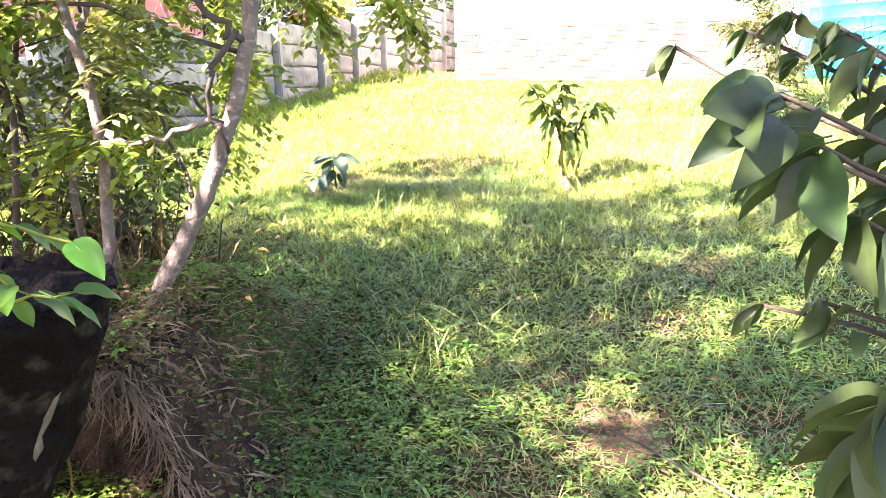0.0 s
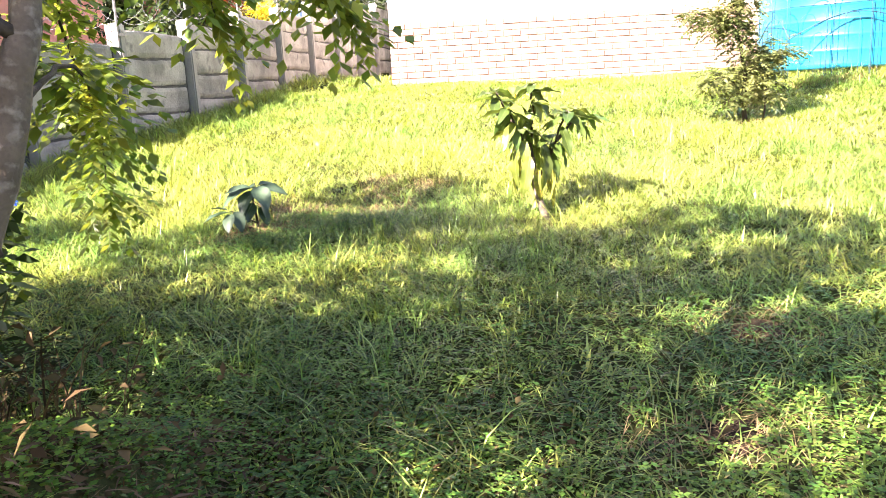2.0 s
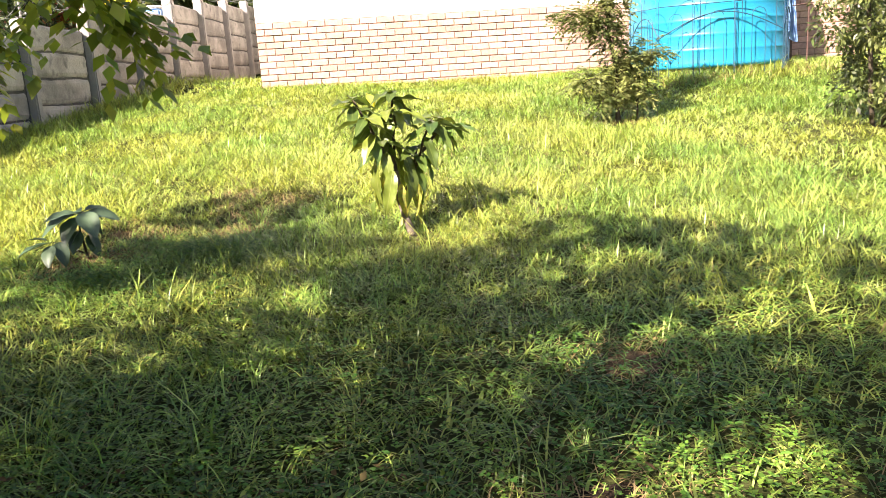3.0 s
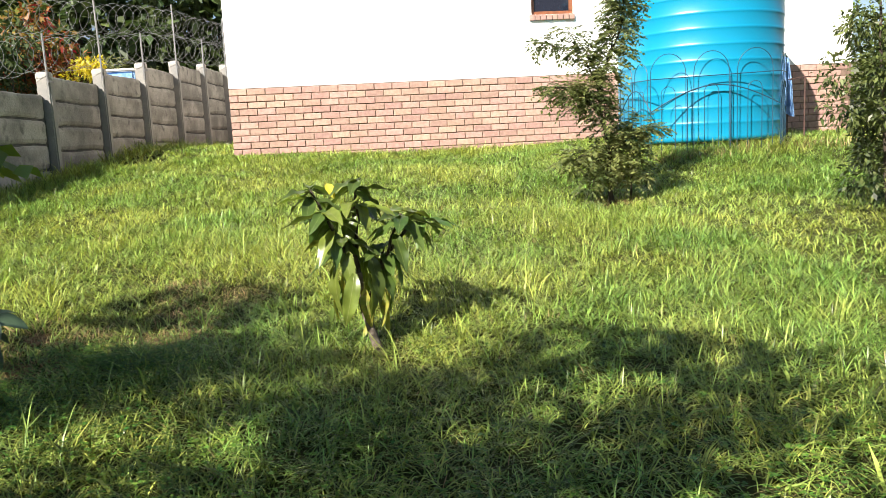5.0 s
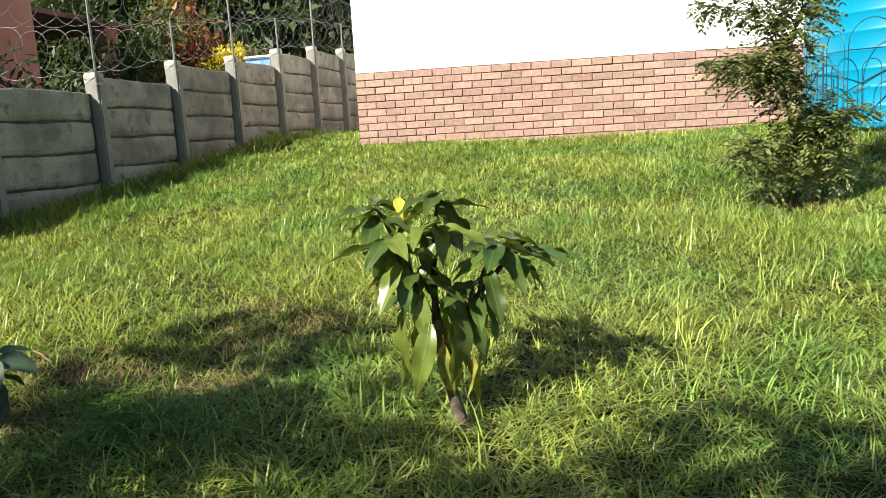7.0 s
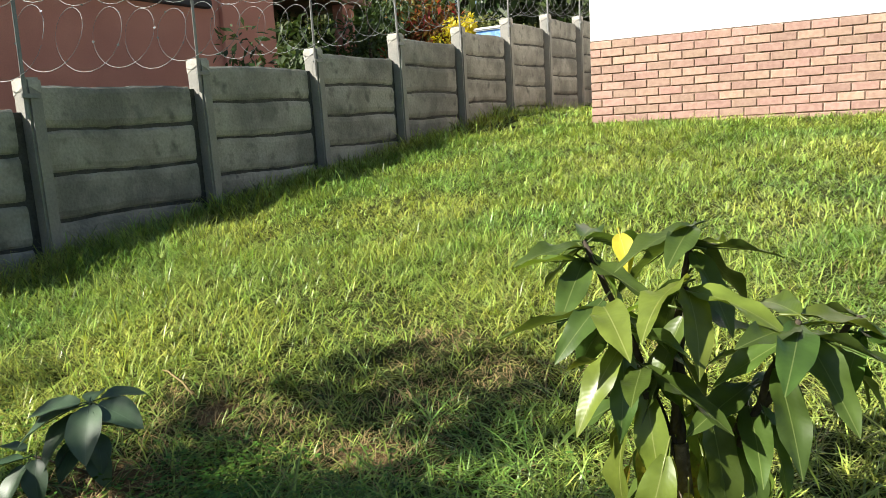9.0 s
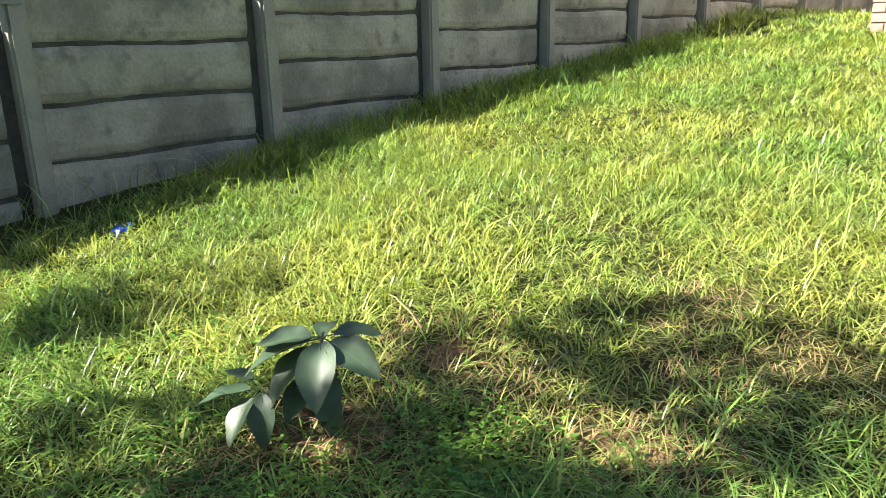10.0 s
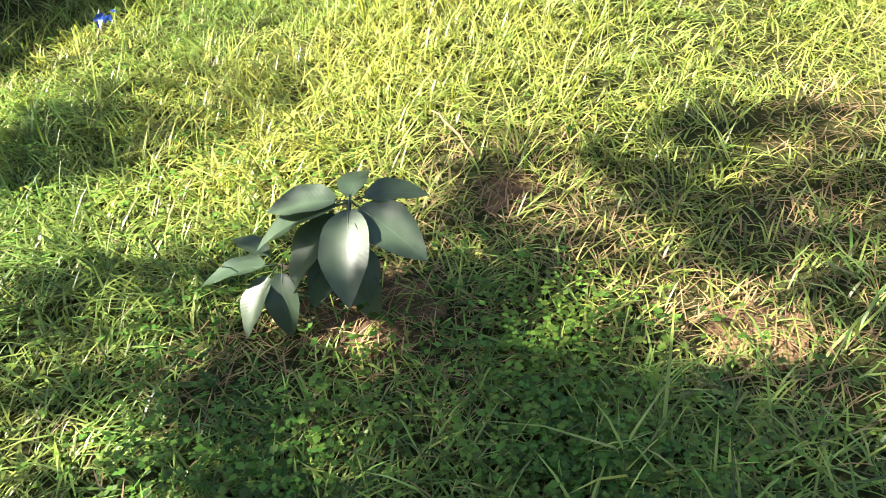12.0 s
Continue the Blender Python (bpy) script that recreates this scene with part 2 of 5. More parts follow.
def tube(bm, pts, radii, sides=7, caps=True):
    """A tapered round limb along points."""
    pts = [Vector(p) for p in pts]
    if not hasattr(radii, "__len__"):
        radii = [radii] * len(pts)
    rings = []
    for i, (p, r) in enumerate(zip(pts, [float(q) for q in radii])):
        t = (pts[min(i + 1, len(pts) - 1)] - pts[max(i - 1, 0)]).normalized()
        a = t.cross(Vector((0.13, 0.97, 0.2))).normalized()
        if a.length < 0.1:
            a = Vector((1, 0, 0))
        b = t.cross(a)
        rings.append([bm.verts.new(p + r * (math.cos(2 * math.pi * j / sides) * a + math.sin(2 * math.pi * j / sides) * b)) for j in range(sides)])
    for u, v in zip(rings, rings[1:]):
        for j in range(sides):
            bm.faces.new((u[j], u[(j + 1) % sides], v[(j + 1) % sides], v[j]))
    if caps:
        bm.faces.new(rings[0][::-1])
        bm.faces.new(rings[-1])
    return bm


def bend(pts, n=10, wob=0.0, seed=0):
    """A smooth line of n points through a few points, with a slight waver."""
    r = random.Random(seed)
    pts = [Vector(p) for p in pts]
    pts = [2 * pts[0] - pts[1]] + pts + [2 * pts[-1] - pts[-2]]
    out = []
    segs = len(pts) - 3
    for i in range(n):
        u = i / (n - 1) * segs
        k = min(int(u), segs - 1)
        t = u - k
        a, b, c, d = pts[k:k + 4]
        p = 0.5 * ((2 * b) + (c - a) * t + (2 * a - 5 * b + 4 * c - d) * t * t + (3 * b - 3 * c + d - a) * t ** 3)
        if 0 < i < n - 1:
            p += Vector((r.gauss(0, wob), r.gauss(0, wob), r.gauss(0, wob)))
        out.append(p)
    return out


def unit(a):
    return a / np.maximum(np.linalg.norm(a, axis=-1, keepdims=True), 1e-9)


def sprig(pos, way, up, length, width, droop=0.2, fold=0.15, secs=(0.0, 0.3, 0.65, 1.0), wide=(0.1, 0.9, 0.85, 0.0)):
    """Arrays of verts and quads for many blades or leaves at once: three verts across at each section."""
    pos, way, up = (np.asarray(a, float) for a in (pos, way, up))
    n = len(pos)
    length, width, droop = (np.broadcast_to(np.asarray(a, float), (n,)) for a in (length, width, droop))
    way = unit(way)
    side = unit(np.cross(way, up))
    nor = np.cross(side, way)
    k = len(secs)
    v = np.zeros((n, k, 3, 3))
    for i, (s, w) in enumerate(zip(secs, wide)):
        c = pos + way * (length * s)[:, None] - np.array([0, 0, 1.0]) * (droop * length * s * s)[:, None]
        hw = (width * w * 0.5)[:, None]
        v[:, i, 0], v[:, i, 1], v[:, i, 2] = c - side * hw + nor * hw * fold * 2, c, c + side * hw + nor * hw * fold * 2
    base = (np.arange(n) * k * 3)[:, None, None]
    q = []
    for i in range(k - 1):
        for j in range(2):
            q.append([i * 3 + j, i * 3 + j + 1, i * 3 + 3 + j + 1, i * 3 + 3 + j])
    f = (base + np.array(q)[None]).reshape(-1, 4)
    return v.reshape(-1, 3), f


def blades(pos, way, length, width, bow, coarse=False):
    """Thin grass blades: two verts across, bowed over; quads."""
    n = len(pos)
    secs = ((0, 0.9), (0.55, 0.95), (1.0, 0.08)) if coarse else ((0, 0.8), (0.4, 1.0), (0.75, 0.7), (1.0, 0.08))
    k = len(secs)
    side = unit(np.cross(way, np.array([0, 0, 1.0]) + 0 * way))
    out = np.zeros((n, k, 2, 3))
    flat = way.copy()
    flat[:, 2] = 0
    flat = unit(flat)
    for i, (s, w) in enumerate(secs):
        c = pos + way * (length * s)[:, None] + flat * (bow * length * s * s)[:, None] - np.array([0, 0, 1.0]) * (bow * 0.55 * length * s ** 2.5)[:, None]
        out[:, i, 0], out[:, i, 1] = c - side * (width * w / 2)[:, None], c + side * (width * w / 2)[:, None]
    q = np.array([[2 * i, 2 * i + 1, 2 * i + 3, 2 * i + 2] for i in range(k - 1)])
    f = ((np.arange(n) * 2 * k)[:, None, None] + q[None]).reshape(-1, 4)
    return out.reshape(-1, 3), f


def rhombs(pos, way, up, length, width, droop=0.25):
    """Many small leaves, each one folded rhomb."""
    way = unit(np.asarray(way, float))
    side = unit(np.cross(way, up))
    length, width = np.asarray(length, float), np.asarray(width, float)
    down = np.array([0, 0, 1.0]) * (droop * length)[:, None]
    v = np.zeros((len(pos), 4, 3))
    mid = pos + way * (length * 0.48)[:, None] - down * 0.2
    v[:, 0], v[:, 2] = pos, pos + way * length[:, None] - down
    v[:, 1], v[:, 3] = mid - side * (width / 2)[:, None], mid + side * (width / 2)[:, None]
    return v.reshape(-1, 3), np.arange(len(pos) * 4).reshape(-1, 4)


def join_arrays(list_vf):
    vs, fs, o = [], [], 0
    for v, f in list_vf:
        vs.append(v)
        fs.append(f + o)
        o += len(v)
    return np.concatenate(vs), np.concatenate(fs)


def fluff(centres, radii, per, size, slender=0.45, droop=0.3, seed=1, squash=0.8, small=False):
    """Leaves scattered through clumps, dense at the rim."""
    r = np.random.default_rng(seed)
    P, D = [], []
    for c, rad in zip(centres, radii):
        n = int(per)
        d = unit(r.normal(size=(n, 3)))
        q = r.uniform(0.25, 1.0, n) ** 0.5
        P.append(np.array(c) + d * (q * rad)[:, None] * np.array([1, 1, squash]))
        D.append(d + r.normal(scale=0.7, size=(n, 3)) + np.array([0, 0, -0.15]))
    P, D = np.concatenate(P), np.concatenate(D)
    up = unit(r.normal(scale=0.5, size=P.shape) + np.array([0, 0, 1.0]))
    L = size * r.uniform(0.6, 1.35, len(P))
    if small:
        return rhombs(P, D, up, L, L * slender * 1.15, droop)
    return sprig(P, D, up, L, L * slender, droop, 0.15)


def pinnate(starts, ways, length, pairs, leaflet, seed=1, droop=0.35):
    """Feathered leaves: a row of leaflet pairs along each stalk."""
    r = np.random.default_rng(seed)
    starts, ways = np.asarray(starts, float), unit(np.asarray(ways, float))
    n = len(starts)
    L = length * r.uniform(0.7, 1.2, n)
    side = unit(np.cross(ways, np.array([0, 0, 1.0]) + 0 * ways))
    P, D = [], []
    for i in range(pairs):
        s = (i + 1) / pairs
        c = starts + ways * (L * s)[:, None] - np.array([0, 0, 1.0]) * (droop * L * s * s)[:, None]
        for sg in (-1, 1):
            P.append(c)
            D.append(side * sg + ways * 0.6 + np.array([0, 0, -0.25]) + r.normal(scale=0.15, size=(n, 3)))
    P, D = np.concatenate(P), np.concatenate(D)
    up = unit(r.normal(scale=0.25, size=P.shape) + np.array([0, 0, 1.0]))
    ll = leaflet * r.uniform(0.7, 1.25, len(P))
    return rhombs(P, D, up, ll, ll * 0.55, 0.2)


# ---- ground ----
def smooth01(a):
    a = np.clip(a, 0, 1)
    return a * a * (3 - 2 * a)


def rise(x, y):
    """The height of the lawn: it climbs towards the house, with a bank under the trees."""
    x, y = np.asarray(x, float), np.asarray(y, float)
    yy = np.clip(y, -4, 15.5)
    z = 0.32 + 0.016 * np.clip(x, -8, 9) + 0.112 * yy + 0.02 * np.sin(1.3 * x + 0.7) * np.sin(1.1 * y) + 0.012 * np.sin(3.1 * x + 2) * np.cos(2.7 * y)
    z = z - 0.07 * np.exp(-((x - 3.4) ** 2 + (y - 9.5) ** 2) / 1.2)
    z = z + 0.17 * np.exp(-((x - 5.7) ** 2 / 2.4 + (y - 11.4) ** 2 / 1.3))
    z = z - 0.05 * np.exp(-((x - 1.09) ** 2 + (y - 6.7) ** 2) / 0.3)
    z = z - 0.09 * np.exp(-((x + 0.05) ** 2 + (y - 7.4) ** 2) / 0.45)
    z = z + 0.04 * np.exp(-((x + 0.1) ** 2 / 5 + (y - 13.4) ** 2 / 2))
    bank = smooth01((-0.06 - x) / 0.24) * smooth01((y - 3.38) / 0.07) * smooth01((4.75 - y) / 1.2)
    z = z + 0.5 * bank * (1 - 0.6 * smooth01((-x - 1.4) / 1.4))
    return z


def gz(x, y):
    return float(rise(x, y))


def terrain():
    xs = np.unique(np.concatenate([np.linspace(-400, -14, 9), np.linspace(-12, 14, 175), np.linspace(-.6, .1, 29), np.linspace(17, 400, 9)]))
    ys = np.unique(np.concatenate([np.linspace(-400, -8, 9), np.linspace(-6, 16, 150), np.linspace(3.2, 3.6, 21), np.linspace(19, 400, 9)]))
    X, Y = np.meshgrid(xs, ys)
    Z = rise(X, Y) + 0.004 * rng.normal(size=X.shape) * (np.abs(X) < 9)
    v = np.stack([X, Y, Z], -1).reshape(-1, 3)
    w = len(xs)
    i = (np.arange(len(ys) - 1)[:, None] * w + np.arange(w - 1)[None]).reshape(-1)
    f = np.stack([i, i + 1, i + w + 1, i + w], 1)
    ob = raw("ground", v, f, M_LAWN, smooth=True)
    return tagged(ob, "sloping lawn soil under grass and weeds", "ground", kind="structure")


ground = terrain()

# ---- concrete fence along the plot ----
F_O, F_A, F_S = Vector((-3.2966, 7.7826, 0)), 0.2108, 1.42
F_DIR = Vector((math.sin(F_A), math.cos(F_A), 0))
F_TOP = {0: 2.32, 1: 2.47, 2: 2.64, 3: 2.785, 4: 3.01, 5: 3.18, 6: 3.40, 7: 3.57, 8: 3.66, 9: 3.78, 10: 3.9}


def fence_top(k):
    return F_TOP[k] if k in F_TOP else (2.32 + 0.165 * k if k < 0 else 3.9)


def fence_m(k, z, off=0.0):
    p = F_O + F_DIR * (F_S * k) + Vector((math.cos(F_A), -math.sin(F_A), 0)) * off
    return Matrix.Translation((p.x, p.y, z)) @ Matrix.Rotation(math.pi / 2 - F_A, 4, "Z")


def concrete_fence():
    root = tagged(new("precast_concrete_fence"), "grey stepped precast concrete panel fence, weathered, in tall grass", "fence", kind="structure")
    bm = bmesh.new()
    box(bm, -0.05, -0.105, -2.0, 0.05, 0.06, 0.0, 0.015, 2)
    post = part("post", bm, M_POST)
    pm = post.data
    bpy.data.objects.remove(post)
    panels = []
    for s in range(4):
        # a slab with soft, uneven long edges, a little hollow along the middle
        r = random.Random(s)
        bm = bmesh.new()
        cols = 18
        prof = ((0.030, -0.274), (-0.006, -0.276), (-0.017, -0.262), (-0.029, -0.225), (-0.027, -0.14), (-0.030, -0.05), (-0.022, -0.018), (-0.008, -0.003), (0.030, -0.001))
        rows = []
        for c in range(cols + 1):
            # stops short of the far post; the dark slot stands for shade there
            x = 0.05 + (F_S - 0.165) * c / cols
            up, low = 0.006 * math.sin(5.3 * x + 2.1 * s) + r.gauss(0, 0.0022), 0.007 * math.sin(4.1 * x + 1.3 * s + 1) + r.gauss(0, 0.0022)
            rows.append([bm.verts.new((x, y + r.gauss(0, 0.0012), z + (low if q < 4 else up if q > 4 else 0))) for q, (y, z) in enumerate(prof)])
        for a, b in zip(rows, rows[1:]):
            for q in range(len(prof)):
                w = (q + 1) % len(prof)
                bm.faces.new((a[q], b[q], b[w], a[w]))
        bm.faces.new(rows[0])
        bm.faces.new(rows[-1][::-1])
        bmesh.ops.recalc_face_normals(bm, faces=bm.faces[:])
        o = part("panel", bm, M_CONCRETE)
        panels.append(o.data)
        bpy.data.objects.remove(o)
    # an added dark sheet behind the panels that paints the shade in the gaps
    o = part("joint_backing", box(bmesh.new(), 0.04, -0.004, -1.42, F_S - 0.04, 0.012, 0.0), M_MOULDSHADE)
    backing = o.data
    bpy.data.objects.remove(o)
    bm = bmesh.new()
    box(bm, -0.053, -0.108, -0.07, 0.053, 0.064, 0.012, 0.015, 2)
    for v in bm.verts:
        v.co.z += 0.05 * math.sin(37 * v.co.x + 19 * v.co.y) * (v.co.z < -0.05)
    o = part("chipped_cap", bm, M_LIME)
    cap = o.data
    bpy.data.objects.remove(o)
    for k in range(-7, 11):
        zt = fence_top(k)
        po = place("post", pm, root, fence_m(k, zt))
        place("chipped_cap", cap, po, Matrix.Translation((0, 0, 0)), "whitish chipped mortar cap")
        place("joint_backing", backing, root, fence_m(k, zt - 0.05))
        for j in range(5):
            place("panel", panels[(k + 3 * j) % 4], root, fence_m(k, zt - 0.03 - 0.299 * j) @ Matrix.Rotation(0.006 * ((k + j) % 3 - 1), 4, "X"))
    return root


def razor_wire():
    """Two coils on steel stakes above the fence."""
    for row, (lift, rad, label) in enumerate(((0.22, 0.215, "lower coil of galvanised razor wire on the fence"), (0.66, 0.215, "upper coil of galvanised razor wire on the fence"))):
        root = tagged(new("razor_wire_coil"), label, "razor wire", group="razor wire coils")
        for k in range(-1, 10):
            bm = bmesh.new()
            a, b = fence_m(k, fence_top(k)), fence_m(k + 1, fence_top(k + 1))
            pts = []
            turns, per = 5, 22
            r = random.Random(k * 7 + row)
            for i in range(turns * per + 1):
                u = i / (turns * per)
                c = a.translation.lerp(b.translation, u) + Vector((0, 0, lift + 0.02 * math.sin(5 * u + k)))
                ang = 2 * math.pi * i / per
                q = rad * (1 + 0.06 * math.sin(3 * u * 6 + k))
                n = Vector((math.cos(F_A), -math.sin(F_A), 0))
                pts.append(c + n * (q * math.cos(ang)) + Vector((0, 0, q * math.sin(ang))) + F_DIR * 0.05 * math.sin(ang + 0.5))
            tube(bm, pts, 0.0023, 4, caps=False)
            for i in range(3, len(pts) - 1, 4):
                t = (pts[i + 1] - pts[i]).normalized()
                s = t.cross(Vector((r.uniform(-1, 1), r.uniform(-1, 1), 1))).normalized()
                vs = [bm.verts.new(pts[i] + t * 0.012), bm.verts.new(pts[i] + s * 0.011), bm.verts.new(pts[i] - t * 0.012), bm.verts.new(pts[i] - s * 0.011)]
                bm.faces.new(vs)
            part("coil", bm, M_STEEL, root)
    for k in range(-1, 11):
        bm = bmesh.new()
        h = 0.95 if k % 2 else 0.45
        box(bm, -0.076, -0.1, -0.25, -0.05, -0.096, h)
        box(bm, -0.054, -0.096, -0.25, -0.05, -0.074, h)
        box(bm, -0.09, -0.115, -0.12, 0.03, -0.1, -0.09)
        o = part("steel_stake", bm, M_STEEL)
        o.matrix_basis = fence_m(k, fence_top(k)) @ Matrix.Rotation(radians(1.5 * math.sin(k)), 4, "Y")
        tagged(o, "thin galvanised steel angle stake bolted to a fence post", "stake", group="razor wire stakes")


concrete_fence()
razor_wire()

# ---- the white house ----
H_O = Vector((0.0, 13.58, 1.83))
H_A = math.atan2(12.8 - 13.58, 8.35)
H_L = 8.386


def house():
    root = tagged(new("house"), "white plastered house with a red face-brick plinth", "house")
    root.matrix_basis = Matrix.Translation(H_O) @ Matrix.Rotation(H_A, 4, "Z")
    top, plinth = 2.9, 0.94
    wx0, wx1, wz0, wz1 = 3.95, 4.52, 1.72, 2.5
    # front wall round the small window
    for x0, z0, x1, z1 in ((0, plinth, wx0, top), (wx1, plinth, H_L, top), (wx0, plinth, wx1, wz0), (wx0, wz1, wx1, top)):
        part("front_wall", box(bmesh.new(), x0, 0.012, z0, x1, 0.24, z1), M_PLASTER, root)
    bm = bmesh.new()
    box(bm, 0.012, 0.242, plinth, 0.24, 7.0, top)
    part("side_wall", bm, M_PLASTER, root)
    bm = bmesh.new()
    box(bm, H_L - 0.24, 0.242, plinth, H_L - 0.012, 7.0, top)
    part("side_wall", bm, M_PLASTER, root)
    bm = bmesh.new()
    box(bm, 0.242, 6.76, plinth, H_L - 0.242, 7.0, top)
    part("back_wall", bm, M_PLASTER, root)
    bm = bmesh.new()
    e = 0.12
    a = [bm.verts.new(p) for p in ((-e, -e, top), (H_L + e, -e, top), (H_L + e, 3.5, top + 1.3), (-e, 3.5, top + 1.3), (H_L + e, 7.0 + e, top), (-e, 7.0 + e, top))]
    bm.faces.new((a[0], a[1], a[2], a[3]))
    bm.faces.new((a[3], a[2], a[4], a[5]))
    bm.faces.new((a[0], a[3], a[5]))
    bm.faces.new((a[1], a[4], a[2]))
    bm.faces.new((a[0], a[5], a[4], a[1]))
    part("roof", bm, M_ROOF, root)
    win = part("window", box(bmesh.new(), wx0 + 0.05, 0.10, wz0 + 0.05, wx1 - 0.05, 0.106, wz1 - 0.05), M_GLASS, root)
    bm = bmesh.new()
    for x0, z0, x1, z1 in ((wx0, wz0, wx1, wz0 + 0.05), (wx0, wz1 - 0.05, wx1, wz1), (wx0, wz0 + 0.05, wx0 + 0.05, wz1 - 0.05), (wx1 - 0.05, wz0 + 0.05, wx1, wz1 - 0.05)):
        box(bm, x0, 0.075, z0, x1, 0.13, z1, 0.006)
    part("frame", bm, M_WOOD, win)
    sill = part("brick", box(bmesh.new(), 0, -0.03, wz0 - 0.075, 0.068, 0.09, wz0 - 0.003, 0.006), M_BRICK)
    for i in range(8):
        place("brick", sill.data, win, Matrix.Translation((wx0 - 0.03 + 0.076 * i, 0.002 * (i % 3), 0)))
    bpy.data.objects.remove(sill)
    # plinth: mortar core with bricks standing proud
    core = part("plinth", box(bmesh.new(), 0.006, 0.006, -0.5, H_L - 0.006, 0.236, plinth - 0.004), M_MORTAR, root, "red-brown face-brick plinth")
    part("plinth_side", box(bmesh.new(), 0.006, 0.24, -0.5, 0.236, 7.0, plinth - 0.004), M_BRICKS, root)
    course, bl, bh, pitch = 0.085, 0.2215, 0.0735, 0.232
    shapes = []
    for s in range(4):
        r = random.Random(s + 40)
        bm = box(bmesh.new(), 0, -0.004, 0, bl, 0.05, bh, 0.005)
        for v in bm.verts:
            v.co += Vector((r.gauss(0, 0.0012), r.gauss(0, 0.001), r.gauss(0, 0.0012)))
        o = part("brick", bm, M_BRICK)
        shapes.append(o.data)
        bpy.data.objects.remove(o)
    half = part("brick", box(bmesh.new(), 0, -0.004, 0, bl / 2 - 0.005, 0.05, bh, 0.005), M_BRICK)
    hm = half.data
    bpy.data.objects.remove(half)
    far = bmesh.new()
    r = random.Random(3)
    for c in range(-2, 11):
        z = c * course + 0.004
        x = 0.0
        if c % 2:
            place("brick", hm, core, Matrix.Translation((0, 0, z)))
            x = pitch / 2
        while x + bl < H_L + 0.05:
            y = r.gauss(0, 0.0022)
            if x < 4.9 and c >= -1:
                place("brick", shapes[r.randrange(4)], core, Matrix.Translation((x, y, z)) @ Matrix.Rotation(r.gauss(0, 0.004), 4, "Y"))
            else:
                box(far, x, y - 0.004, z, min(x + bl, H_L), 0.05, z + bh, 0.004)
            x += pitch
    tagged(part("bricks", far, M_BRICKS, core), kind="stuff")
    part("footing", box(bmesh.new(), 7.4, -0.10, -0.5, H_L + 0.06, 0.0, -0.02, 0.015), M_STONE, root, "pale concrete footing")
    return root


house()

# ---- water tank and the wire fence round it ----
T_C = Vector((5.53, 11.85, 0))


def water_tank():
    z0 = 1.83
    root = tagged(new("water_tank"), "large ribbed bright blue plastic water tank standing by the house", "water tank")
    root.location = (T_C.x, T_C.y, z0)
    root.scale = (1.03, 1.03, 1.0)
    prof = [(0.0, 0.0), (0.88, 0.0), (0.905, 0.03)]
    z = 0.06
    while z < 1.95:
        prof += [(0.90, z), (0.899, z + 0.11), (0.903, z + 0.126), (0.907, z + 0.138), (0.903, z + 0.15)]
        z += 0.166
    prof += [(0.90, z), (0.88, z + 0.06), (0.72, z + 0.2), (0.45, z + 0.28), (0.24, z + 0.31), (0.0, z + 0.315)]
    bm = bmesh.new()
    n = 72
    rings = []
    for r, h in prof:
        rings.append([bm.verts.new((r * math.cos(2 * math.pi * i / n), r * math.sin(2 * math.pi * i / n), h)) for i in range(n)] if r > 0 else [bm.verts.new((0, 0, h))])
    for a, b in zip(rings, rings[1:]):
        for i in range(n):
            j = (i + 1) % n
            if len(a) == 1:
                bm.faces.new((a[0], b[j], b[i]))
            elif len(b) == 1:
                bm.faces.new((a[i], a[j], b[0]))
            else:
                bm.faces.new((a[i], a[j], b[j], b[i]))
    part("shell", bm, M_TANK, root, smooth=True)
    bm = bmesh.new()
    tube(bm, [(0, 0, z + 0.28), (0, 0, z + 0.36), (0, 0, z + 0.38)], [0.25, 0.25, 0.22], 32)
    part("lid", bm, M_TANK, root)
    bm = bmesh.new()
    tube(bm, [(0.9, -0.1, 0.12), (1.0, -0.12, 0.12)], 0.025, 10)
    tube(bm, [(0.97, -0.115, 0.12), (0.97, -0.115, 0.2)], 0.012, 8)
    part("outlet", bm, M_TRIM, root)
    return root


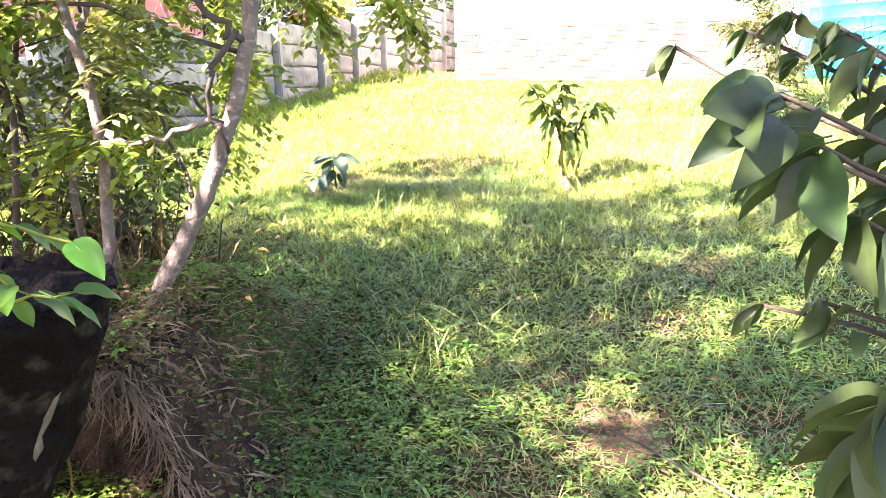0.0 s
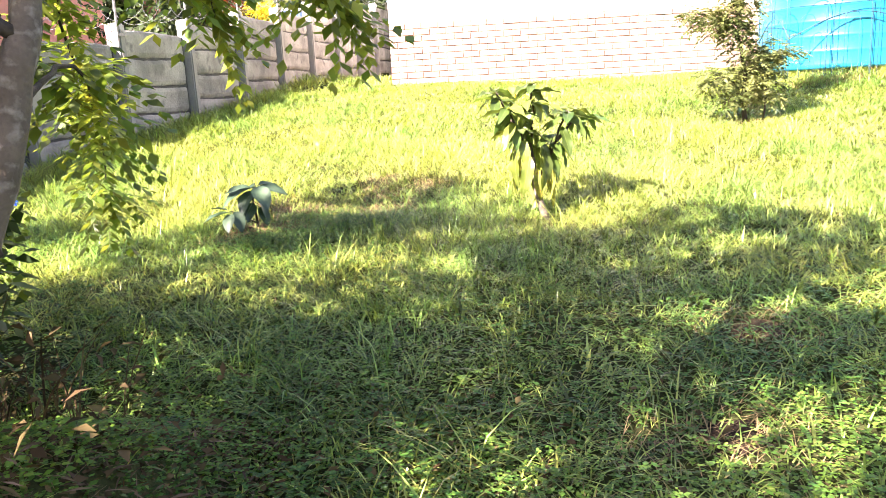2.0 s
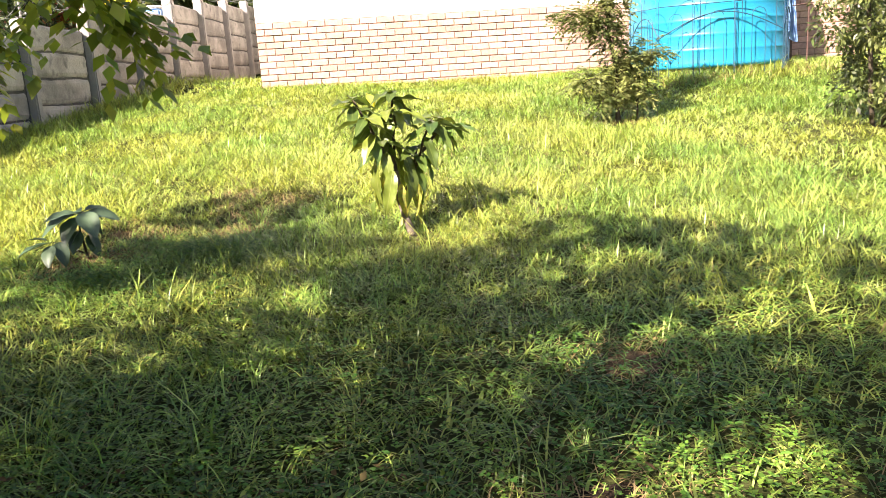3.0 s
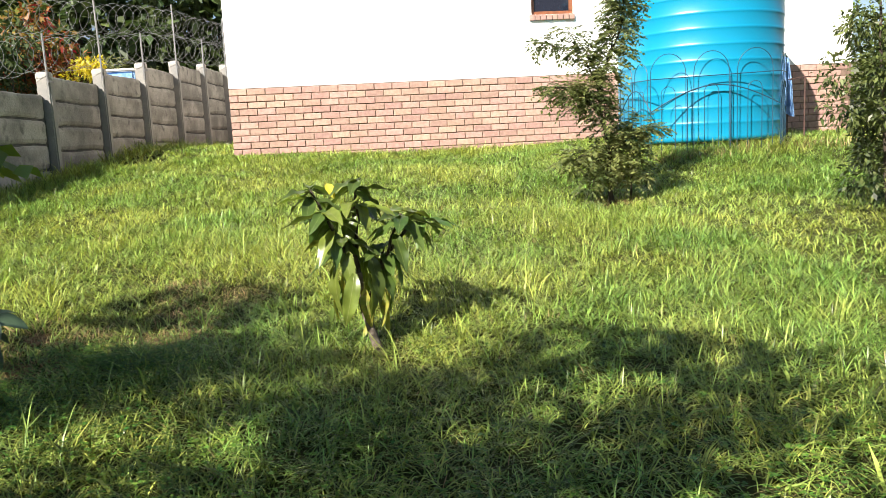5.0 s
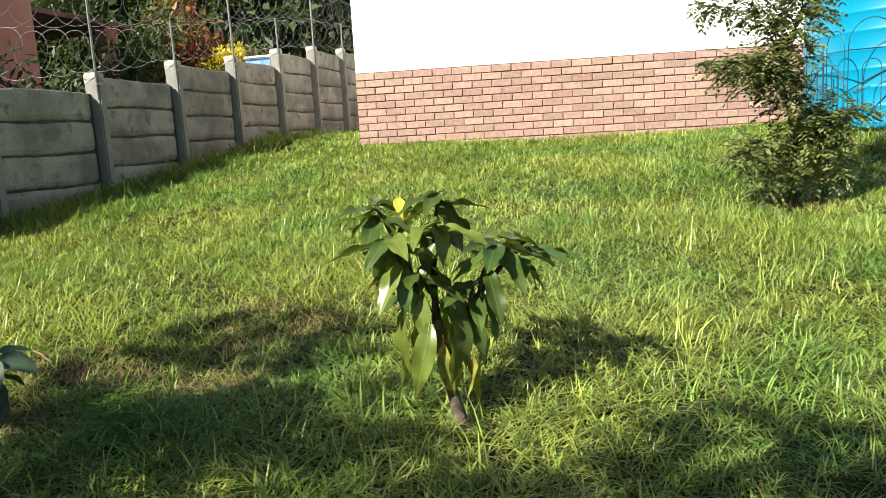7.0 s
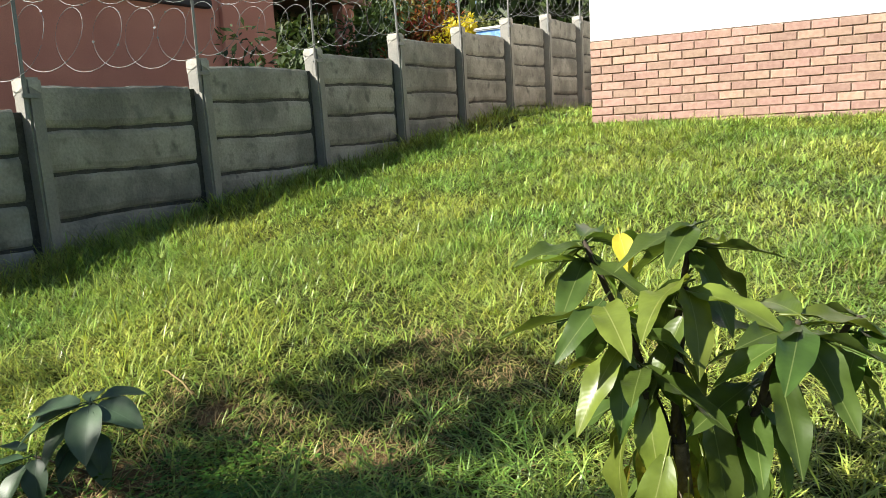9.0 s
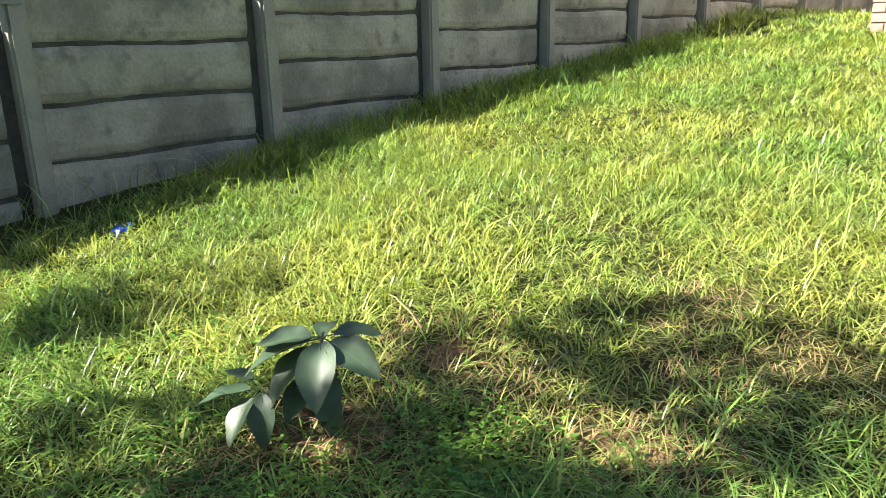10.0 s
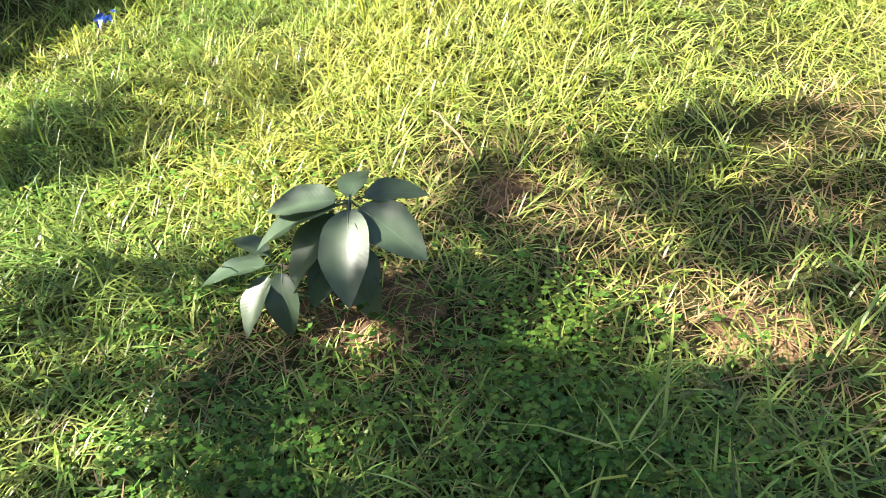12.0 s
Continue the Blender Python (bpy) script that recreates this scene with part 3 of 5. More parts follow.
def wire_fence():
    """Hooped garden wire: uprights bent over in pairs and a wavy rail."""
    def panel(p0, p1, n, label):
        root = tagged(new("wire_hoop_fence"), label, "garden fence", group="hooped wire panels")
        p0, p1 = Vector(p0), Vector(p1)
        span = p1 - p0
        w = span.length
        step = span / n
        flat = Vector((span.x, span.y, 0)).normalized()

        def at(u, h):
            p = p0 + span * u
            return Vector((p.x, p.y, p.z + h))
        wide = 3
        for i in range(0, n, wide):
            bm = bmesh.new()
            u0, u1 = i / n, min(i + wide - 0.55, n) / n
            rad = (u1 - u0) * w / 2
            pts = [at(u0, -0.1), at(u0, 0.8)]
            for a in range(1, 12):
                t = math.pi * a / 12
                pts.append(at((u0 + u1) / 2 - (u1 - u0) / 2 * math.cos(t), 0.8 + rad * 1.15 * math.sin(t)))
            pts += [at(u1, 0.8), at(u1, -0.1)]
            tube(bm, pts, 0.0042, 5)
            part("hoop", bm, M_WIRE, root)
            bm = bmesh.new()
            v0, v1 = u0 + (u1 - u0) * 0.3, u0 + (u1 - u0) * 0.7
            pts = [at(v0, -0.1), at(v0, 0.6)] + [at((v0 + v1) / 2 - (v1 - v0) / 2 * math.cos(math.pi * a / 8), 0.6 + (v1 - v0) * w / 2 * math.sin(math.pi * a / 8)) for a in range(1, 8)] + [at(v1, 0.6), at(v1, -0.1)]
            tube(bm, pts, 0.0038, 5)
            part("hoop", bm, M_WIRE, root)
            if i + wide < n:
                bm = bmesh.new()
                um = (i + wide - 0.45) / n
                tube(bm, [at(um, -0.1), at(um, 0.74)], 0.005, 5)
                part("upright", bm, M_WIRE, root)
        bm = bmesh.new()
        tube(bm, [at(u / 40, 0.42 + 0.24 * abs(math.sin(math.pi * u / 40 * max(1, round(w / 1.3))))) for u in range(41)], 0.0065, 5)
        part("wavy_rail", bm, M_WIRE, root)
        bm = bmesh.new()
        tube(bm, [at(0, 0.76), at(1, 0.76)], 0.0055, 5)
        part("rail", bm, M_WIRE, root)
        return root
    za = 1.75
    panel((4.44, 11.62, za), (4.52, 11.03, za), 6, "dark blue hooped wire garden fence beside the tank")
    panel((4.52, 11.03, za), (5.86, 10.75, za + 0.03), 9, "dark blue hooped wire garden fence before the tank")
    panel((5.86, 10.75, za + 0.03), (6.3, 11.28, za + 0.05), 6, "hooped wire garden fence at the tank's far side")


def tank_clutter():
    bm = bmesh.new()
    r = random.Random(5)
    # a cloth thrown over the wire
    cols = 9
    rows = 13
    grid = []
    for j in range(rows):
        line = []
        for i in range(cols):
            u, v = i / (cols - 1), j / (rows - 1)
            w = 0.13 * (1 - 0.35 * math.sin(v * 3.0))
            line.append(bm.verts.new((6.2 + w * (u - 0.5) * 2 * 0.8 + 0.05 * v, 11.18 + 0.05 * math.sin(9 * u + 4 * v) - 0.03 * v + 0.06 * u, 2.72 - 0.6 * v + 0.05 * math.sin(5 * u + 1) * (0.3 + v))))
        grid.append(line)
    for a, b in zip(grid, grid[1:]):
        for i in range(cols - 1):
            bm.faces.new((a[i], a[i + 1], b[i + 1], b[i]))
    bmesh.ops.solidify(bm, geom=bm.faces[:], thickness=0.006)
    tagged(part("cloth", bm, M_CLOTH, smooth=True), "light blue cloth hung over the wire fence", "cloth")
    for i, (x, y, lean) in enumerate(((6.17, 11.38, 0.02), (6.25, 11.42, -0.02), (6.33, 11.38, 0.03), (6.4, 11.44, 0.0))):
        bm = bmesh.new()
        box(bm, x - 0.028, y - 0.012, 1.55, x + 0.028, y + 0.012, 2.3 - 0.04 * i, 0.004)
        o = part("wooden_stake", bm, M_RUST)
        tagged(o, "dark brown weathered stake leaning beside the tank", "stake", group="stakes beside the tank")
    bm = bmesh.new()
    tube(bm, [(6.47, 11.2, 1.55), (6.47, 11.2, 2.5)], 0.008, 6)
    tube(bm, [(6.25, 11.18, 2.47), (6.55, 11.22, 2.5)], 0.006, 6)
    tagged(part("rusty_rod", bm, M_RUST), "thin rusty iron rod with a crossbar", "rod")


water_tank()
wire_fence()
tank_clutter()

# ---- plants with large leaves ----


def leaf_mesh(length, width, droop, wave, material, seed):
    """One leaf along +x with a folded midrib, a stalk and a wavy edge."""
    r = random.Random(seed)
    bm = bmesh.new()
    n = 12
    rows = []
    for i in range(n):
        s = i / (n - 1)
        w = width * 0.5 * (math.sin(math.pi * min(1, s * 0.96 + 0.04) ** 0.85) ** 0.8 if i < n - 1 else 0.02)
        x = length * (s - 0.12 * droop * s * s)
        z = -droop * length * s * s
        e = wave * math.sin(13 * s + seed)
        rows.append([bm.verts.new((x, -w, z + 0.30 * w + e * w)), bm.verts.new((x, -w * 0.5, z + 0.17 * w)), bm.verts.new((x, 0, z)), bm.verts.new((x, w * 0.5, z + 0.17 * w)), bm.verts.new((x, w, z + 0.30 * w - e * w * 0.7))])
    for a, b in zip(rows, rows[1:]):
        for j in range(4):
            bm.faces.new((a[j], a[j + 1], b[j + 1], b[j]))
    tube(bm, [(-0.03, 0, 0.0), (0.02, 0, -0.001), (length * 0.5, 0, -droop * length * 0.25 - 0.002)], [0.0022, 0.002, 0.001], 5)
    o = part("leaf", bm, material, smooth=True)
    me = o.data
    bpy.data.objects.remove(o)
    return me


LEAVES = [leaf_mesh(0.19, 0.060, d, 0.3, m, i) for i, (d, m) in enumerate(((0.1, M_LEAF), (0.22, M_LEAF), (0.36, M_BACKLITLEAF), (0.16, M_LEAF)))]
OLD_LEAVES = [leaf_mesh(0.19, 0.052, d, 0.2, M_OLDLEAF, i + 9) for i, d in enumerate((0.3, 0.5))]
YELLOW_LEAF = leaf_mesh(0.13, 0.055, 0.3, 0.1, M_YELLOW, 31)
BLUE_LEAVES = [leaf_mesh(0.165, 0.092, d, 0.08, M_BLUELEAF, i + 50) for i, d in enumerate((0.2, 0.3, 0.42))]
VINE_LEAVES = [leaf_mesh(0.10, 0.055, d, 0.1, M_VINE, i + 90) for i, d in enumerate((0.2, 0.4))]
SHRUB_LEAVES = [leaf_mesh(0.18, 0.088, d, 0.1, M_SHRUBSHADE, i + 70) for i, d in enumerate((0.2, 0.4, 0.6))]


def leaf_pose(p, heading, pitch, roll=0.0, size=1.0):
    """Along its heading (degrees from +x), tipped down by pitch."""
    return Matrix.Translation(p) @ Matrix.Rotation(radians(heading), 4, "Z") @ Matrix.Rotation(radians(pitch), 4, "Y") @ Matrix.Rotation(radians(roll), 4, "X") @ Matrix.Scale(size, 4)


def mango():
    bx, by = 1.07, 6.75
    b = Vector((bx, by, gz(bx, by)))
    root = tagged(new("mango_sapling"), "young mango tree with drooping dark green leaves and yellowed lower ones", "sapling")
    root.location = b
    root.scale = (1.1, 1.1, 1.1)
    r = random.Random(21)
    bm = bmesh.new()
    tube(bm, bend([(0.05, -0.03, -0.05), (0.02, -0.02, 0.06), (-0.02, 0, 0.2), (-0.03, 0.0, 0.34)], 9, 0.003, 1), [0.026, 0.024, 0.021, 0.019, 0.017, 0.016, 0.015, 0.014, 0.013], 8)
    part("stem", bm, M_BARK, root, smooth=True)
    # each shoot: a bent line up to its whorl, then how many leaves the whorl has
    shoots = [([(-.03, 0, .3), (-.11, .05, .5), (-.2, .1, .68)], 8), ([(-.03, 0, .32), (-.04, .05, .5), (-.01, .08, .70)], 8), ([(-.02, 0, .2), (.08, 0, .38), (.15, -.02, .57)], 9),
              ([(-.03, 0, .28), (-.09, -.02, .44), (-.15, -.05, .60)], 8), ([(-.04, 0, .36), (-.03, 0, .5), (-.02, -.01, .62)], 7), ([(.03, 0, .3), (.06, .01, .36), (.08, .02, .44)], 6),
              ([(-.05, 0, .34), (-.08, -.02, .42), (-.09, -.03, .48)], 6), ([(.1, 0, .42), (.18, .04, .5), (.25, .05, .56)], 6)]
    for i, (line, n) in enumerate(shoots):
        bm = bmesh.new()
        tube(bm, bend(line, 9, 0.003, i), np.linspace(0.009, 0.005, 9), 6)
        part("shoot", bm, M_DARKBARK, root, smooth=True)
        tip, mid = Vector(line[2]), Vector(line[1])
        out = math.degrees(math.atan2(tip.y, tip.x + .02))
        for j in range(n):
            h = 360 * j / n + r.uniform(-12, 12) + 33 * i
            near = math.cos(radians(h - out))
            lift = r.uniform(-8, 16) if j % 3 else r.uniform(18, 48)
            place("leaf", LEAVES[r.randrange(4)], root, leaf_pose(tip + Vector((0, 0, r.uniform(-0.04, 0.012))), h, lift - 6 * near, r.uniform(-25, 25), r.uniform(0.68, 1.06) + .08 * near))
        for j in range(2):
            place("leaf", LEAVES[r.randrange(4)], root, leaf_pose(mid.lerp(tip, r.uniform(0, 0.6)), out + r.uniform(-80, 80), r.uniform(30, 62), r.uniform(-20, 20), r.uniform(0.75, 1.0)))
    for j in range(20):
        h = 360 * j / 9 + 14 * (j // 9) + r.uniform(-10, 10)
        w = r.uniform(.03, .12)
        q = Vector((w * math.cos(radians(h)) - 0.02, w * math.sin(radians(h)), r.uniform(0.27, 0.44) - .3 * (w - .03)))
        if j % 2 == 0:
            place("leaf", LEAVES[r.randrange(4)], root, leaf_pose(q, h, r.uniform(48, 78), r.uniform(-30, 30), r.uniform(0.9, 1.1)))
        else:
            place("leaf", OLD_LEAVES[j % 4 // 2], root, leaf_pose(q - Vector((0, 0, .05)), h, r.uniform(62, 84), r.uniform(-40, 40), r.uniform(0.7, 1.0)), "hanging yellow-green leaf with brown blotches")
    place("leaf", YELLOW_LEAF, root, leaf_pose(Vector((-0.13, 0.05, 0.70)), -75, 25, 10, 0.66), "bright yellow leaf")
    return root


def seedling():
    bx, by = -0.60, 6.955
    root = tagged(new("avocado_seedling"), "small avocado seedling with broad blue-green leaves in bare soil", "seedling")
    root.location = (bx, by, gz(bx, by))
    r = random.Random(8)
    bm = bmesh.new()
    tube(bm, bend([(0.0, 0, -0.04), (0.0, 0.0, 0.1), (-0.015, 0.01, 0.17), (0.0, 0.02, 0.255)], 8, 0.002, 1), np.linspace(0.008, 0.004, 8), 7)
    part("stem", bm, M_DARKBARK, root, smooth=True)
    bm = bmesh.new()
    tube(bm, bend([(0.0, 0, 0.04), (-0.065, -0.05, 0.09), (-0.12, -0.09, 0.13)], 6), np.linspace(0.005, 0.003, 6), 6)
    part("stem", bm, M_DARKBARK, root, smooth=True)
    # x, y, z of the stalk, heading, tip-down, size
    plan = [(0, .02, .285, -36, 16, 1.15), (0, .02, .29, 14, -6, .82), (0, .02, .29, 98, -14, .8), (0, .02, .285, 172, 8, 1.0), (0, .02, .28, -176, 22, 1.3),
            (0, .02, .27, -142, 36, 1.15), (0, .02, .28, -84, 40, 1.25), (0, .01, .21, 40, 30, .8), (0, .01, .2, -58, 58, .75), (0, 0, .17, -150, 50, .7), (-.01, .01, .19, -125, 52, .85), (0, 0, .15, -62, 64, .8),
            (-.12, -.09, .14, -172, 16, 1.0), (-.12, -.09, .14, -122, 46, .85), (-.11, -.085, .14, -84, 62, .85), (-.12, -.09, .16, 150, -12, .65)]
    for i, (x, y, z, h, p, s) in enumerate(plan):
        a = radians(h + 30)
        place("leaf", BLUE_LEAVES[i % 3], root, leaf_pose((x + .03 * math.cos(a), y + .03 * math.sin(a), z * .88 + .008 * math.sin(i * 2.3)), h + 30 + r.uniform(-7, 7), p * .8 - 6, r.uniform(-20, 20), s * .93))
    return root


mango()
seedling()

# ---- sapling and shrubs on the lawn ----


def thicket(name, label, category, base, stems, clumps, per, size, leaf, bark, slender=0.5, seed=1, small=True, group=""):
    """A shrub or small tree: stems, then a crown of many small leaves in clumps."""
    root = tagged(new(name), label, category, group=group)
    root.location = base
    for i, (pts, r0, r1) in enumerate(stems):
        bm = bmesh.new()
        n = 9
        tube(bm, bend(pts, n, 0.006, seed + i), np.linspace(r0, r1, n), 7)
        part("trunk" if i == 0 else "branch", bm, bark, root, smooth=True)
    v, f = fluff([c[:3] for c in clumps], [c[3] for c in clumps], per, size, slender, 0.25, seed, small=small)
    o = raw("crown", v, f, leaf, root)
    return root


def lawn_sapling():
    """A lanky sapling: feathered leaves in a low tuft, a middle mass, a loose top and one arm held out."""
    bx, by = 3.4, 9.5
    root = tagged(new("lawn_sapling"), "slender garden sapling with small feathered green leaves on the lawn", "sapling")
    root.location = (bx, by, gz(bx, by))
    r = random.Random(4)
    stems = [([(0, 0, -.05), (-.02, 0, .5), (-.08, 0, .95), (.08, 0, 1.4), (.2, 0, 1.85)], .017, .004), ([(.03, .03, -.05), (.02, .02, .4), (.08, 0, .7)], .012, .004), ([(.18, .02, -.05), (.2, 0, .3), (.2, 0, .55)], .010, .003),
             ([(-.06, 0, .85), (-.2, 0, 1.18), (-.42, .02, 1.3), (-.62, .02, 1.36)], .007, .002), ([(-.08, 0, .9), (-.16, .05, 1.25), (-.36, .05, 1.48)], .006, .002), ([(-.06, 0, .75), (-.3, -.03, .92), (-.46, -.03, .98)], .007, .002),
             ([(.0, 0, 1.2), (.1, .05, 1.5), (.12, .05, 1.72)], .006, .002), ([(0, 0, .3), (-.2, 0, .42), (-.36, 0, .36)], .007, .002), ([(.02, 0, .45), (.2, 0, .6), (.36, 0, .62)], .007, .002), ([(0, 0, .25), (-.15, -.1, .25), (-.26, -.12, .15)], .005, .002)]
    S, D = [], []
    # leaves on each stem: from which fraction of it, how many, and how far they stray
    dress = [(.36, 460, .13), (.35, 190, .16), (.3, 150, .13), (.3, 75, .05), (.35, 60, .06), (.1, 230, .13), (.1, 90, .08), (.15, 150, .12), (.15, 180, .13), (.2, 45, .07)]
    for i, ((pts, r0, r1), (u0, n, far)) in enumerate(zip(stems, dress)):
        bm = bmesh.new()
        pp = bend(pts, 16, 0.006, i + 5)
        tube(bm, pp, np.linspace(r0, r1, 16), 7)
        part("trunk" if i == 0 else "branch", bm, M_DARKBARK, root, smooth=True)
        for j in range(n):
            u = (u0 + (1 - u0) * r.random()) * 14.99
            p = pp[int(u)].lerp(pp[int(u) + 1], u % 1)
            d = Vector((r.gauss(0, 1), r.gauss(0, 1), r.gauss(.1, .5))).normalized()
            S.append(p + d * far * r.random() ** .6)
            D.append(d + Vector((0, 0, -.1)))
    v, f = pinnate(S, D, 0.11, 5, 0.04, 5)
    raw("crown", v, f, M_BUSH, root)


def lawn_shrub():
    bx, by = 4.93, 8.02
    r = random.Random(14)
    clumps = []
    for i in range(60):
        h = r.uniform(0.1, 2.6)
        w = 0.42 * math.sin(min(1, (h + 0.35) / 1.1) * 1.5) * (1.0 if h < 1.6 else 0.85)
        a = r.uniform(0, 6.3)
        q = w * r.uniform(0.45, 1)
        clumps.append((q * math.cos(a), q * math.sin(a), h, r.uniform(.13, .2)))
    stems = [([(0, 0, -.05), (.03, 0, 1.2), (0, 0, 2.5)], .03, .006), ([(.08, 0, -.05), (.2, .1, 1.0), (.25, .1, 2.0)], .02, .005), ([(-.05, .05, -.05), (-.2, 0, 1.0), (-.22, 0, 1.7)], .02, .005)]
    thicket("lawn_shrub", "tall dense shrub with feathery yellow-green leaves on the lawn", "shrub", (bx, by, gz(bx, by)), stems, clumps, 260, 0.046, M_DENSE, M_DARKBARK, 0.4, 6)


lawn_sapling()
lawn_shrub()

# ---- trees and bank where the walk begins ----


def stump():
    """A thick dark broken stump that leans over the path's edge."""
    root = tagged(new("tree_stump"), "thick near-black tree stump with a pale edge", "tree stump")
    root.location = (-.68, 2.6, gz(-.68, 2.6) - .03)
    bm = bmesh.new()
    bmesh.ops.create_icosphere(bm, subdivisions=5, radius=1.0)
    for v in bm.verts:
        d = v.co.copy()
        n = noise.noise(d * 1.6 + Vector((3, 1, 2))) * 0.14 + noise.noise(d * 4.7) * 0.07 + noise.noise(d * 13) * 0.025
        h = 0.42 + 0.5 * max(-1, min(.95, d.z * 1.3))
        rad = (0.19 + 0.09 * h) * (1 + n)
        w = Vector((d.x, d.y, 0)) * (1.0 / max(.35, math.hypot(d.x, d.y)))
        v.co = Vector((w.x * rad + .36 * h, w.y * rad * .9, h + .06 * n + .035 * noise.noise(d * 6)))
    part("trunk", bm, M_ROCK, root, smooth=True)
    bm = bmesh.new()
    tube(bm, bend([(.2, -.05, 0.0), (.31, -.05, .28), (.435, -.05, .57), (.53, -.05, .78)], 22, .004, 3), [.012 + .003 * math.sin(1.7 * i) for i in range(22)], 7)
    part("worn_edge", bm, M_BARK, root, "pale edge", smooth=True)


def bank_litter():
    """Dry roots and straw hanging over the lip of the bank."""
    r = np.random.default_rng(3)
    n = 5200
    x = r.uniform(-1.6, -0.08, n)
    y = 2.97 + np.abs(r.normal(0, 0.07, n)) * (r.random(n) < .5) + .03 * np.sin(7 * x) + .02 * np.sin(17 * x + 1) + .35 * np.clip(x + .45, 0, 1) ** 1.3
    p = np.stack([x, y, rise(x, y * 0 + 3.6) - 0.03 - np.where(r.random(n) < .5, r.uniform(.0, .06, n), 0) - np.where((x > -.22) & (r.random(n) < .5), r.uniform(0, .35, n), 0)], 1)
    w = np.stack([r.normal(0, 0.3, n), r.uniform(-.45, 0.15, n), r.uniform(-1.1, 0.1, n)], 1)
    v, f = blades(p, unit(w), r.uniform(0.03, 0.085, n), r.uniform(0.0025, 0.005, n), r.uniform(0.2, 0.8, n))
    o = raw("hanging_roots", v, f, M_STRAW)
    tagged(o, "dry straw and roots hanging over the eroded bank", "dry roots", kind="stuff")
    # weeds and dead leaves on top of the bank and down its side
    for name, m, n, lo, hi, label, cat in (("bank_weeds", M_WEED, 3000, .010, .026, "small green weeds growing over the earth bank", "weeds"), ("bank_leaves", M_LITTER, 4200, .012, .032, "brown dead leaves lying on the earth bank", "leaf litter"), ("bank_straw", M_STRAW, 3200, .03, .08, "pale dry straw strewn on the earth bank", "straw")):
        x = r.uniform(-1.8, -.04, n)
        y = r.uniform(2.99, 3.75, n) + .03 * np.sin(7 * x)
        k = n // 2
        x[:k], y[:k] = r.uniform(-.42, .0, k), r.uniform(3.0, 4.6, k)
        z = np.where(y < 3.62, rise(x, y * 0 + 3.62), rise(x, y)) + r.uniform(-.01, .05, n)
        side = (x > -.24) & (y < 3.1)
        z = np.where(side, rise(x, y * 0 + 2.8) + (z - rise(x, y * 0 + 2.8)) * r.random(n), z)
        d = unit(np.stack([r.normal(size=n), r.normal(size=n), r.uniform(-.5, .4, n)], 1))
        u = unit(np.stack([r.normal(.2, .5, n), r.normal(-.2, .5, n), np.ones(n)], 1))
        ln = r.uniform(lo, hi, n)
        v, f = rhombs(np.stack([x, y, z], 1), d, u, ln, ln * (.1 if m is M_STRAW else .55), .2)
        tagged(raw(name, v, f, m), label, cat, kind="stuff")


def earth_bank():
    """The eroded edge of the bank: an overhanging lip with a hollow below."""
    bm = bmesh.new()
    rows = []
    n = 60
    for i in range(n):
        x = -2.2 + 2.18 * i / (n - 1)
        wob = 0.03 * math.sin(7 * x) + 0.02 * math.sin(17 * x + 1)
        yl = 2.99 + wob + 0.35 * max(0, x + 0.45) ** 1.3
        top, low = gz(x, 3.62), gz(x, yl - .45)
        deep = 0.36 * float(smooth01((-.22 - x) / .12) * smooth01((x + 1.7) / .3)) + 0.02
        prof = [(yl + .62, top - .03), (yl + .25, top - .01), (yl + .06, top - .03), (yl - .01, top - .06), (yl, top - .14), (yl + deep * .7, top - .15), (yl + deep, top - .28), (yl + deep * .8, low + .08), (yl + .02, low + .02), (yl - .12, low - .03)]
        rows.append([bm.verts.new((x, y + .025 * noise.noise(Vector((x * 9, y * 9, z * 9))), z + .03 * noise.noise(Vector((x * 8, y * 8, z * 8 + 5))))) for y, z in prof])
    for a, b in zip(rows, rows[1:]):
        for j in range(len(a) - 1):
            bm.faces.new((a[j], b[j], b[j + 1], a[j + 1]))
    # the whole bank takes the dark soil, which paints in the hollow's shade
    o = part("earth_bank", bm, M_HOLLOWSOIL, smooth=True)
    tagged(o, "eroded brown earth bank with a dark hollow under its lip", "earth bank", kind="structure")


earth_bank()
stump()
bank_litter()


